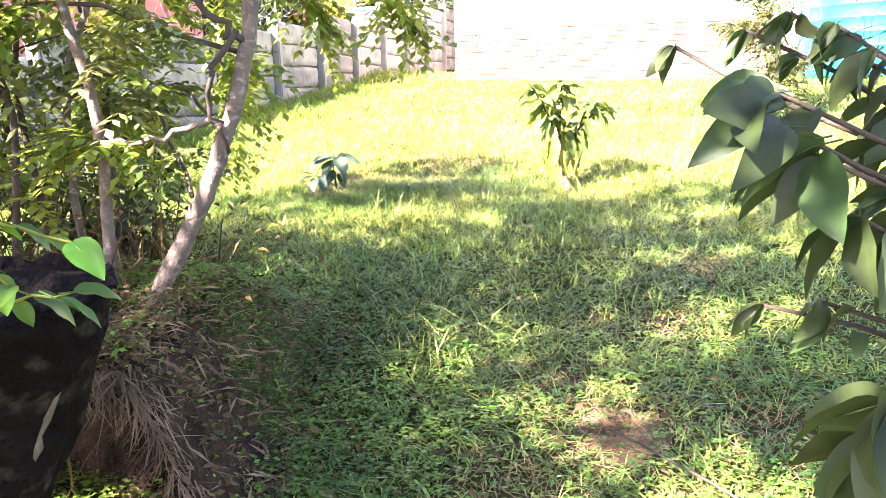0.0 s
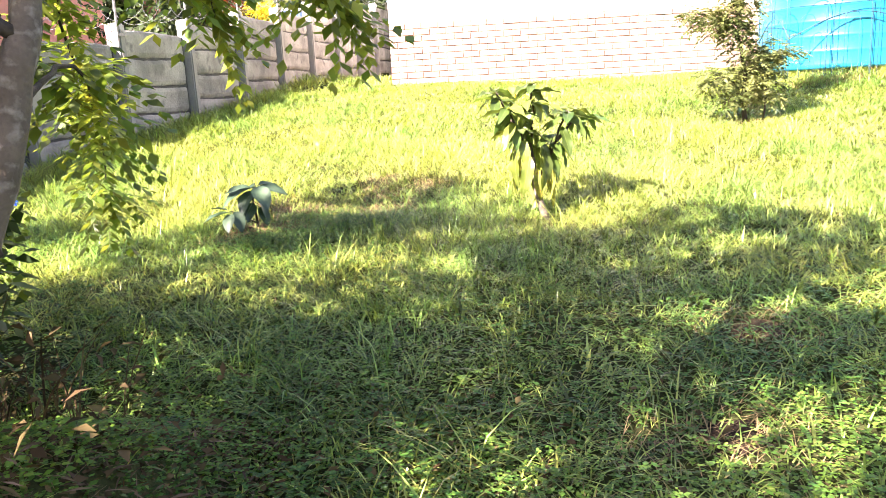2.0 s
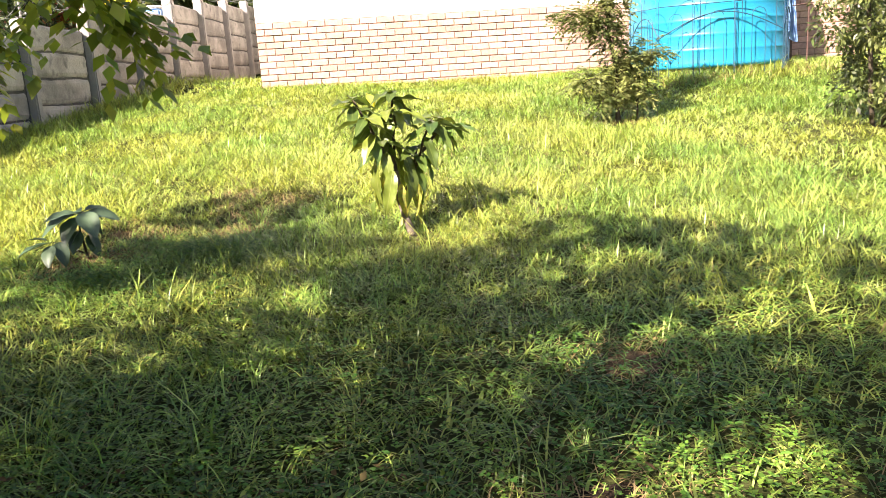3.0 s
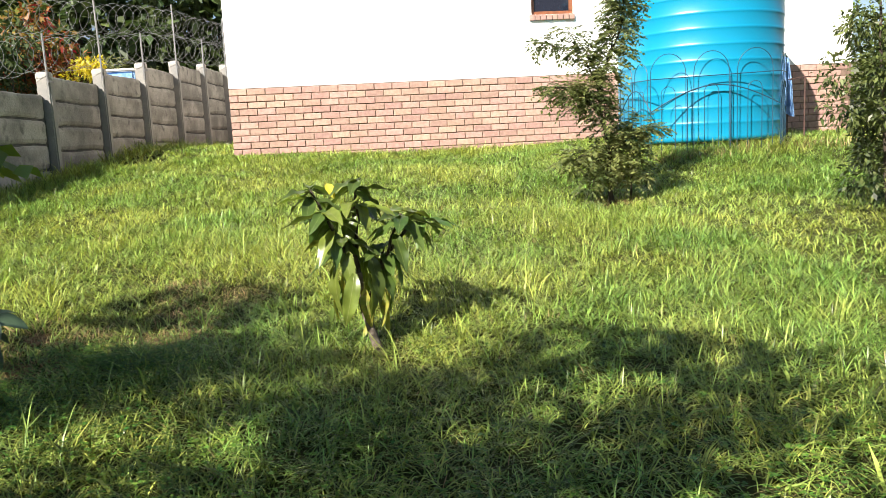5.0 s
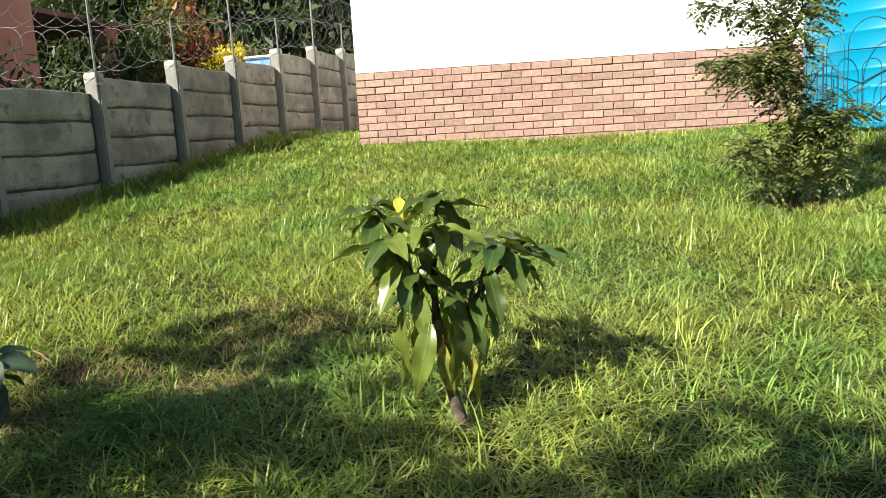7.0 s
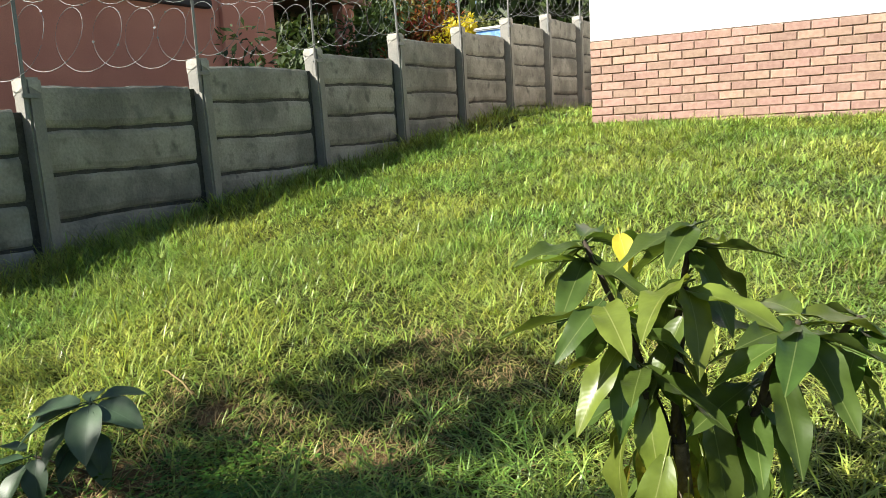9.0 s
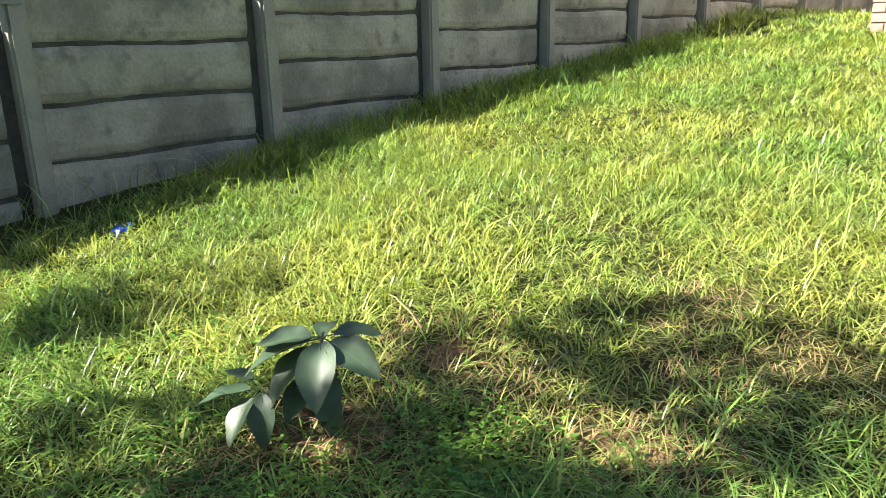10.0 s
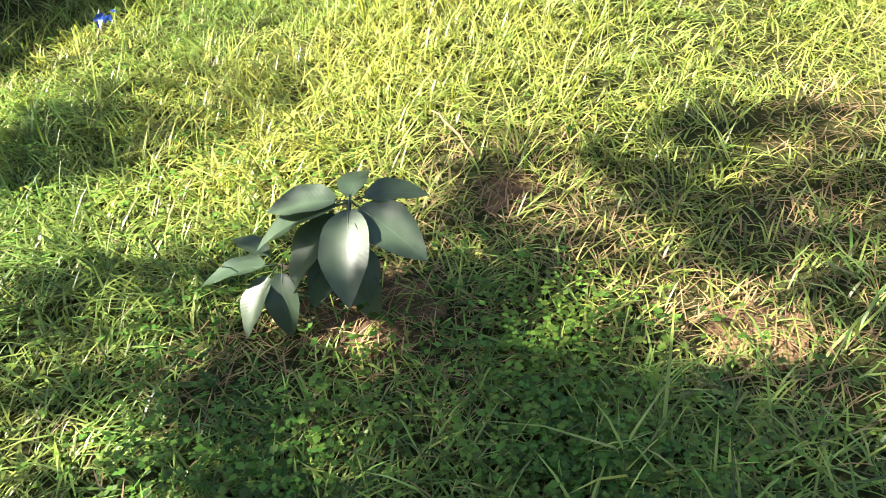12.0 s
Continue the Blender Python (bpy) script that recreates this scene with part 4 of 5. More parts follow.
def leaning_tree():
    root = tagged(new("leaning_tree"), "slim tree with a pale leaning trunk and feathery leaves", "tree")
    bx, by = -0.41, 3.46
    bz = gz(bx, by)
    root.location = (bx, by, bz)

    def rel(*p):
        return Vector(p) - Vector((bx, by, bz))
    line = [rel(-0.45, 3.45, bz - 0.1), rel(-0.40, 3.47, 1.22), rel(-0.29, 3.52, 1.45), rel(-0.20, 3.56, 1.67), rel(-0.14, 3.58, 1.86), rel(-0.11, 3.6, 2.06), rel(-0.06, 3.58, 2.6), rel(-0.2, 3.4, 3.3), rel(-0.5, 3.2, 4.1)]
    bm = bmesh.new()
    pts = bend(line, 40, 0.003, 2)
    tube(bm, pts, [0.033 - 0.02 * i / 39 + 0.003 * math.sin(1.9 * i) * (i % 3 == 0) for i in range(40)], 10)
    part("trunk", bm, M_BARK, root, smooth=True)
    limbs = [
        ([(-.13, 3.58, 1.93), (-.2, 3.55, 2.0), (-.33, 3.5, 2.14), (-.6, 3.4, 2.5)], .013, .006, M_DARKBARK),
        ([(-.15, 3.57, 1.96), (-.2, 3.5, 1.86), (-.22, 3.5, 1.76), (-.2, 3.52, 1.69), (-.19, 3.55, 1.62)], .010, .006, M_DARKBARK),
        ([(-.22, 3.52, 1.72), (-.3, 3.5, 1.69), (-.45, 3.5, 1.66), (-.62, 3.5, 1.66)], .010, .005, M_BARK),
        ([(-.08, 3.6, 2.3), (.03, 4.0, 2.4), (.12, 4.4, 2.28), (.22, 4.72, 2.08)], .010, .003, M_DARKBARK),
        ([(-.08, 3.6, 2.35), (-.15, 4.1, 2.4), (-.22, 4.6, 2.28), (-.2, 4.95, 2.08)], .010, .003, M_DARKBARK),
        ([(-.1, 3.6, 2.2), (-.35, 4.0, 2.25), (-.55, 4.6, 2.15), (-.75, 5.2, 1.85)], .010, .003, M_DARKBARK),
        ([(-.12, 3.6, 2.1), (-.5, 3.85, 2.15), (-.95, 4.4, 2.0), (-1.4, 4.9, 1.62)], .009, .003, M_DARKBARK),
        ([(-.16, 3.57, 1.8), (-.35, 4.2, 1.92), (-.6, 4.9, 1.78), (-.85, 5.5, 1.48)], .007, .002, M_DARKBARK),
        ([(-.2, 3.56, 1.67), (-.55, 4.1, 1.82), (-1.0, 4.8, 1.72), (-1.3, 5.4, 1.45)], .007, .002, M_DARKBARK),
        ([(-.3, 3.52, 1.5), (-.7, 4.2, 1.75), (-1.3, 4.9, 1.7), (-1.8, 5.3, 1.5)], .007, .002, M_DARKBARK),
        ([(-.14, 3.58, 1.9), (-.7, 3.6, 2.05), (-1.0, 3.6, 1.95), (-1.3, 3.7, 1.75)], .008, .003, M_DARKBARK),
    ]
    S, D = [], []
    r = random.Random(77)
    for i, (pts, r0, r1, m) in enumerate(limbs):
        bm = bmesh.new()
        pp = bend([rel(*p) for p in pts], 14, 0.008, i + 5)
        tube(bm, pp, np.linspace(r0, r1, 14), 6)
        part("branch", bm, m, root, smooth=True)
        if i in (1,):
            continue
        start = 4 if i > 2 else 8
        for p, q in zip(pp[start:], pp[start + 1:]):
            t = (q - p).normalized()
            for s in range(7 if i > 2 else 3):
                S.append(p.lerp(q, r.random()))
                D.append(t * 0.6 + Vector((r.gauss(0, .7), r.gauss(0, .7), r.gauss(-.1, .35))))
        for s in range(5):
            S.append(pp[-1])
            D.append((pp[-1] - pp[-3]).normalized() + Vector((r.gauss(0, .5), r.gauss(0, .5), r.gauss(-.3, .3))))
    v, f = pinnate(S, D, 0.17, 6, 0.048, 5)
    raw("crown", v, f, M_CROWN, root)
    return root


def thin_stems():
    """Bare saplings crowding the bank behind the leaning tree."""
    r = random.Random(9)
    spots = [(-0.57, 3.52, 0.02, 1), (-0.75, 3.75, 0.015, 1), (-0.95, 3.6, 0.013, 0), (-1.0, 3.95, 0.014, 0), (-1.15, 3.7, 0.012, 1), (-0.85, 4.1, 0.011, 0), (-1.25, 4.1, 0.014, 0), (-1.4, 3.8, 0.013, 1), (-0.68, 3.95, 0.008, 0), (-1.55, 4.2, 0.014, 0)]
    for i, (x, y, rad, pale) in enumerate(spots):
        z = gz(x, y)
        root = tagged(new("bank_sapling"), "thin bare-stemmed sapling with sparse leaves on the bank", "sapling", group="saplings on the bank")
        root.location = (x, y, z)
        top = Vector((r.gauss(-.1, .15), r.gauss(0, .15), r.uniform(2.2, 2.9)))
        pp = bend([(0, 0, -.1), (r.gauss(0, .04), r.gauss(0, .04), .6), (r.gauss(-.03, .07), r.gauss(0, .07), 1.3), top], 18, 0.006, i)
        bm = bmesh.new()
        tube(bm, pp, np.linspace(rad, rad * .35, 18), 7)
        part("trunk", bm, M_BARK if pale else M_DARKBARK, root, smooth=True)
        S, D = [], []
        for j in range(4, 17):
            for s in range(2):
                e = pp[j] + Vector((r.gauss(0, .2), r.gauss(0, .2), r.gauss(.05, .08)))
                if s == 0 and j % 3 == 0:
                    bm = bmesh.new()
                    tube(bm, [pp[j], pp[j].lerp(e, .5) + Vector((0, 0, .02)), e], [.004, .003, .0015], 5)
                    part("branch", bm, M_DARKBARK, root)
                for q in range(6):
                    S.append(e)
                    D.append(Vector((r.gauss(0, 1), r.gauss(0, 1), r.gauss(-.1, .4))))
        v, f = pinnate(S, D, 0.14, 4, 0.042, i + 30)
        raw("crown", v, f, M_CROWN if i % 2 else M_BUSH, root)


def undergrowth():
    """Dry stalks and leaf litter between the saplings."""
    r = np.random.default_rng(6)
    n = 600
    x = r.uniform(-2.2, -0.45, n)
    y = r.uniform(3.2, 4.7, n)
    p = np.stack([x, y, rise(x, y)], 1)
    w = unit(np.stack([r.normal(0, .3, n), r.normal(0, .3, n), np.ones(n)], 1))
    v, f = blades(p, w, r.uniform(0.12, 0.55, n), r.uniform(0.003, 0.007, n), r.uniform(0, .5, n))
    tagged(raw("dry_stalks", v, f, M_LITTER), "tangle of dry brown stalks under the saplings", "dry stalks", kind="stuff")
    n = 3000
    x = r.uniform(-2.0, 0.1, n)
    y = r.uniform(3.0, 4.6, n)
    p = np.stack([x, y, rise(x, y) + r.uniform(0, 0.25, n) * (x < -.5)], 1)
    x = np.where(r.random(n) < .3, r.uniform(-1, -.1, n), x)
    y = np.where((x < -.1) & (r.random(n) < .3), r.uniform(2.98, 3.5, n), y)
    p[:, 0], p[:, 1], p[:, 2] = x, y, np.where(y < 3.45, rise(x, y * 0 + 3.45) - .005, p[:, 2])
    v, f = sprig(p, r.normal(size=(n, 3)) * [1, 1, .3], np.tile([0, 0, 1.0], (n, 1)) + r.normal(scale=.4, size=(n, 3)), r.uniform(.02, .05, n), r.uniform(.01, .02, n), .3, .2, (0, .5, 1), (.1, 1, 0))
    tagged(raw("leaf_litter", v, f, M_LITTER), "brown fallen leaves on the bank", "leaf litter", kind="stuff")


leaning_tree()
thin_stems()
undergrowth()


def brown_thicket():
    """Half-dry twiggy bushes that close the view under the trees."""
    r = random.Random(77)
    for i, (x, y, h) in enumerate(((-1.35, 4.55, .95), (-1.7, 4.3, 1.15), (-1.15, 4.95, .7), (-1.95, 4.8, 1.2), (-1.6, 5.0, .8))):
        stems, clumps = [], []
        for j in range(9):
            a, q = r.uniform(0, 6.3), r.uniform(.05, .3)
            e = (q * math.cos(a), q * math.sin(a), h * r.uniform(.6, 1.1))
            stems.append(([(e[0] * .2, e[1] * .2, -.05), (e[0] * .5, e[1] * .5, e[2] * .5), e], .009, .003))
            clumps += [(e[0] * k, e[1] * k, e[2] * k, r.uniform(.08, .15)) for k in (.45, .7, .95)]
        thicket("dry_bush", "half-dry twiggy bush with brown and dull green leaves under the trees", "bush", (x, y, gz(x, y) - .02), stems, clumps, 26, .07, M_LITTER if i % 2 else M_SHADELEAF, M_DARKBARK, .4, 200 + i, True, "dry bushes under the trees")


brown_thicket()


def big_tree(base, lean, clumps, label, seed, bark=None, girth=0.13):
    """A taller tree: trunk, a limb to each group of leaf clumps, a loose crown. Clumps: x, y, z, radius in the world."""
    root = tagged(new("shade_tree"), label, "tree", group="shade trees")
    b = Vector((base[0], base[1], gz(*base)))
    root.location = b
    fork = Vector((lean[0], lean[1], 2.3))
    bm = bmesh.new()
    pp = bend([(0, 0, -.15), (lean[0] * .2, lean[1] * .2, .8), fork], 14, .01, seed)
    tube(bm, pp, np.linspace(girth, girth * .62, 14), 11)
    part("trunk", bm, bark or M_BARK, root, smooth=True)
    for i, c in enumerate(clumps):
        if i % 2 == 0:
            e = Vector(c[:3]) - b
            mid = fork.lerp(e, .5) + Vector((0, 0, .25))
            bm = bmesh.new()
            tube(bm, bend([pp[-1 - (i % 3)], mid, e], 9, .02, seed + i), np.linspace(girth * .17, .008, 9), 6)
            part("limb", bm, bark or M_BARK, root, smooth=True)
    v, f = fluff([tuple(Vector(c[:3]) - b) for c in clumps], [c[3] for c in clumps], 105, 0.12, 0.5, 0.3, seed, 0.7, True)
    raw("crown", v, f, M_CROWN, root)
    return root


def shade(sx, sy, h, rad):
    """The clump at height h above the lawn that shades the spot (sx, sy)."""
    k = h / -SUN_WAY.z
    return (sx - SUN_WAY.x * k, sy - SUN_WAY.y * k, gz(sx, sy) + h, rad)


r_ = random.Random(12)
crown_a = [shade(x, y, h, q) for x, y, h, q in ((-.25, 7.55, 3.6, .3), (.05, 7.8, 3.7, .28), (.35, 7.7, 3.6, .3), (0.0, 6.82, 3.3, .2), (.1, 6.6, 3.3, .22), (-.2, 6.55, 3.3, .2), (.38, 6.85, 3.4, .2), (-1.65, 7.4, 3.4, .3), (-1.75, 7.15, 3.3, .2), (.75, 6.9, 3.4, .25), (-.6, 6.9, 3.2, .32), (-.3, 6.75, 3.2, .3), (-1.0, 6.7, 3.3, .25), (.25, 6.75, 3.4, .3), (.5, 6.5, 3.2, .3), (.3, 7.0, 3.4, .18), (.1, 6.9, 3.3, .14), (-.15, 6.98, 3.3, .16), (.8, 6.42, 3.3, .26), (-.1, 5.4, 3.4, .26), (-.35, 5.7, 3.4, .26), (.62, 7.5, 3.5, .2))]
crown_b = [shade(x, y, h, q) for x, y, h, q in ((2.4, 6.2, 4.0, .22), (2.2, 6.35, 4.0, .16), (1.85, 6.45, 3.9, .22), (1.5, 6.2, 3.8, .24), (2.6, 5.75, 4.0, .3), (2.1, 5.8, 3.9, .24), (1.1, 6.1, 3.8, .28), (3.1, 5.2, 4.2, .35), (3.0, 5.6, 4.2, .25), (1.7, 5.7, 4, .25), (1.65, 4.95, 4.0, .2), (1.3, 4.75, 3.9, .17), (2.05, 4.9, 4.1, .18))]
crown_c = [shade(x, y, h, q) for x, y, h, q in ((-.9, 3.9, 3.2, .32), (-1.2, 4.5, 3.3, .3), (-.6, 4.3, 3.4, .28), (-1.5, 3.7, 3.2, .3), (-1.0, 3.3, 3.1, .3), (.3, 3.6, 3.3, .24), (0.0, 3.2, 3.2, .26), (.75, 3.2, 3.4, .18))]
for i in range(66):
    x, y = r_.uniform(-2.2, 2.6), r_.uniform(2.4, 6.3)
    if y > 6.4 - 0.35 * max(0, x) or (x > 0.9 and y < 4.6 and r_.random() < .4) or (x < .9 and y > 3.9 and r_.random() < .38):
        continue
    c_ = shade(x, y, r_.uniform(3.1, 4.6), r_.uniform(.2, .36))
    if not (0 < x < .7 and 3.9 < y < 4.9 or .2 < x < .9 and 5.1 < y < 5.9):
        crown_c.append(c_)
crown_c += [shade(x, y, 3.4, .2) for x, y in ((.9, 4.15), (1.05, 4.6), (.85, 4.75))]
for px, py, pz, k in ((.95, 2.35, 1.7, 3.4), (1.15, 2.4, 1.5, 3.6), (1.0, 2.4, 1.4, 3.2), (1.3, 2.4, 1.9, 3.5), (-.3, 2.5, 1.4, 3.3), (-.5, 2.6, 1.0, 3.4), (-.5, 3.0, 1.1, 3.5), (-.2, 2.9, 1.0, 3.1)):
    crown_c.append((px - SUN_WAY.x * k, py - SUN_WAY.y * k, pz - SUN_WAY.z * k, .32))
big_tree((-2.6, 3.3), (-.6, .2), crown_a, "leafy shade tree near the concrete fence", 3)
big_tree((-1.5, 1.5), (-.3, .2), crown_b, "tall shade tree behind the bank", 4)
big_tree((-1.55, 3.35), (-.4, -.5), crown_c, "grey-trunked shade tree on the bank with a wide crown", 5, girth=0.085)


def near_shrub():
    """The broad-leaved shrub whose twigs reach across the path's start."""
    bx, by = 1.75, 2.35
    root = tagged(new("broadleaf_shrub"), "broad-leaved shrub with twigs reaching over the path", "shrub")
    b = Vector((bx, by, gz(bx, by)))
    root.location = b
    r = random.Random(31)
    # a twig's tip, how many leaves, their size, and how far they hang
    tips = [((.88, 2.32, 1.75), 9, .62, 8), ((.92, 2.4, 1.775), 10, .66, 12), ((.95, 2.33, 1.70), 9, .68, 20), ((.99, 2.3, 1.63), 7, .66, 35), ((.965, 2.14, 1.47), 8, .7, 20), ((1.0, 2.2, 1.4), 6, .7, 35), ((1.0, 2.4, 1.5), 4, .45, 20), ((.93, 2.42, 1.49), 5, .34, 15),
            ((.93, 2.56, 1.86), 10, .34, 40), ((.98, 2.53, 1.88), 10, .36, 40), ((1.03, 2.5, 1.86), 10, .42, 35), ((1.06, 2.45, 1.82), 9, .5, 30), ((.83, 2.56, 1.84), 3, .3, 25), ((1.12, 2.45, 1.75), 8, .65, 30), ((1.1, 2.35, 1.62), 8, .65, 40), ((1.15, 2.3, 1.5), 7, .7, 40),
            ((1.12, 2.6, 1.98), 8, .5, 40), ((1.25, 2.45, 1.35), 5, .8, 40), ((1.35, 2.3, 1.2), 5, .8, 40), ((1.3, 2.5, 1.85), 6, .8, 40), ((1.45, 2.6, 2.1), 6, .8, 40), ((1.5, 2.4, 1.6), 6, .8, 40)]
    for i, (t, n, size, hang) in enumerate(tips):
        e = Vector(t) - b
        pp = bend([(0.02 * i - .1, 0, -.05), e * .5 + Vector((.2, 0, .2)), e], 12, .006, i)
        bm = bmesh.new()
        tube(bm, pp, np.linspace(.012, .0028, 12), 6)
        part("branch", bm, M_DARKBARK, root, smooth=True)
        for j in range(n):
            p = pp[-1].lerp(pp[-3], r.random() * (j > 2))
            place("leaf", SHRUB_LEAVES[r.randrange(3)], root, leaf_pose(p, 185 + r.uniform(-85, 85), hang + r.uniform(-22, 22), r.uniform(-75, 75), size * r.uniform(.72, 1.05)))
    return root


def near_vine():
    root = tagged(new("climbing_sprig"), "bright green sprig growing over the stump", "vine")
    b = Vector((-.36, 2.5, 1.25))
    root.location = b
    r = random.Random(2)
    for k, line in enumerate(([(-.02, .06, .05), (.1, -.05, .3), (.27, -.16, .37), (.40, -.2, .36)], [(-.02, .06, .05), (.12, -.1, .28), (.3, -.25, .35), (.38, -.3, .33)], [(-.02, .06, .05), (.2, -.08, .24), (.36, -.14, .28)])):
        bm = bmesh.new()
        pp = bend(line, 10, .004, k + 1)
        tube(bm, pp, np.linspace(.004, .0016, 10), 6)
        part("stem", bm, M_CROWN, root)
        for i, p in enumerate(pp[6:]):
            place("leaf", VINE_LEAVES[i % 2], root, leaf_pose(p, -30 + r.uniform(-70, 70), r.uniform(-5, 35), r.uniform(-40, 40), r.uniform(.4, .75)))


near_shrub()
near_vine()

# ---- beyond the fence ----


def beyond(k, off, z=0.0):
    """A place k bays along the fence and off metres behind it."""
    p = F_O + F_DIR * (F_S * k) - Vector((math.cos(F_A), -math.sin(F_A), 0)) * off
    return Vector((p.x, p.y, z))


def neighbour():
    root = tagged(new("neighbour_house"), "terracotta plastered neighbouring house with a dark window", "house")
    root.matrix_basis = Matrix.Translation(beyond(4.75, 2.75, 1.2)) @ Matrix.Rotation(math.pi / 2 - F_A, 4, "Z")
    # local x runs along the fence, y away from it
    top = 3.35
    wins = ((-4.0, -1.25, 2.52, 3.2), (-7.6, -5.6, 2.3, 3.1))
    edge = 0.0
    for x0, x1, z0, z1 in wins:
        for b in ((x1, -1.5, edge, top), (x0, -1.5, x1, z0), (x0, z1, x1, top)):
            part("wall", box(bmesh.new(), b[0], 0, b[1], b[2], 0.22, b[3]), M_TERRA, root)
        edge = x0
    part("wall", box(bmesh.new(), -11, 0, -1.5, edge, 0.22, top), M_TERRA, root)
    part("wall", box(bmesh.new(), -0.22, 0.222, -1.5, 0, 5, top), M_TERRA, root)
    part("wall", box(bmesh.new(), -11, 4.78, -1.5, -0.222, 5, top), M_TERRA, root)
    part("wall", box(bmesh.new(), -11, 0.222, -1.5, -10.78, 4.778, top), M_TERRA, root)
    part("corner_pier", box(bmesh.new(), -0.95, -0.07, -1.5, 0.02, -0.002, top - 0.02, 0.01), M_TERRA, root)
    for x0, x1, z0, z1 in wins:
        w = part("window", box(bmesh.new(), x0 + .05, .1, z0 + .05, x1 - .05, .106, z1 - .05), M_GLASS, root)
        bm = bmesh.new()
        for a, b, c, d in ((x0, z0, x1, z0 + .05), (x0, z1 - .05, x1, z1), (x0, z0 + .05, x0 + .05, z1 - .05), (x1 - .05, z0 + .05, x1, z1 - .05), ((x0 + x1) / 2 - .02, z0 + .05, (x0 + x1) / 2 + .02, z1 - .05)):
            box(bm, a, .07, b, c, .12, d, .005)
        part("frame", bm, M_TRIM, w)
        part("sill", box(bmesh.new(), x0 - .12, -.1, z0 - .1, x1 + .12, .07, z0 - .002, .01), M_TRIM, w, "dark painted sill")
    bm = bmesh.new()
    vs = [bm.verts.new(p) for p in ((-11.3, -.12, top), (.3, -.12, top), (.3, 2.5, top + .7), (-11.3, 2.5, top + .7), (.3, 5.3, top), (-11.3, 5.3, top))]
    for f in ((0, 1, 2, 3), (3, 2, 4, 5), (0, 3, 5), (1, 4, 2), (0, 5, 4, 1)):
        bm.faces.new([vs[i] for i in f])
    part("roof", bm, M_ROOF, root)


def carport():
    root = tagged(new("carport"), "dark open carport with red posts behind the fence", "carport")
    root.matrix_basis = Matrix.Translation(beyond(4.75, 3.0, 1.2)) @ Matrix.Rotation(math.pi / 2 - F_A, 4, "Z")
    part("back_wall", box(bmesh.new(), 0, 3.0, -1, 2.6, 3.2, 2.8), M_TRIM, root)
    part("roof", box(bmesh.new(), 0, -.1, 2.82, 2.7, 3.2, 2.9, .01), M_ROOF, root)
    part("post", box(bmesh.new(), 2.0, 0.0, -1, 2.3, 0.22, 2.82, .01), M_TERRA, root, "terracotta post")
    bm = bmesh.new()
    box(bm, .5, 1.2, 1.8, 1.1, 1.3, 2.25, .02)
    part("hung_board", bm, M_LIME, root, "pale board")


def bins():
    a = beyond(6.85, .75, fence_top(6) + 0.0)
    bm = bmesh.new()
    box(bm, -.26, -.25, -1.6, .26, .25, 0.0, .03, 2)
    o = part("storage_box", bm, M_CLOTH)
    o.matrix_basis = Matrix.Translation(a) @ Matrix.Rotation(math.pi / 2 - F_A, 4, "Z")
    bm = bmesh.new()
    box(bm, -.28, -.27, 0.0, .28, .27, .05, .02, 2)
    part("lid", bm, M_PLASTER, o, "white lid")
    tagged(o, "blue storage box with a white lid behind the fence", "storage box")
    p = beyond(6.75, 1.35)
    z = gz(p.x, p.y) - .05
    top = fence_top(6) - z
    r = random.Random(15)
    clumps = [(r.uniform(-.25, .25), r.uniform(-.2, .2), top + r.uniform(-.1, .22), r.uniform(.07, .13)) for _ in range(16)]
    thicket("flowering_shrub", "shrub topped with bright yellow leaves behind the fence", "shrub", (p.x, p.y, z), [([(0, 0, -.1), (.03, 0, top * .5), (0, 0, top)], .03, .01), ([(.02, 0, top * .5), (.12, .05, top * .8), (.2, 0, top + .05)], .015, .006)], clumps, 60, .075, M_YELLOW, M_DARKBARK, .4, 160, True)


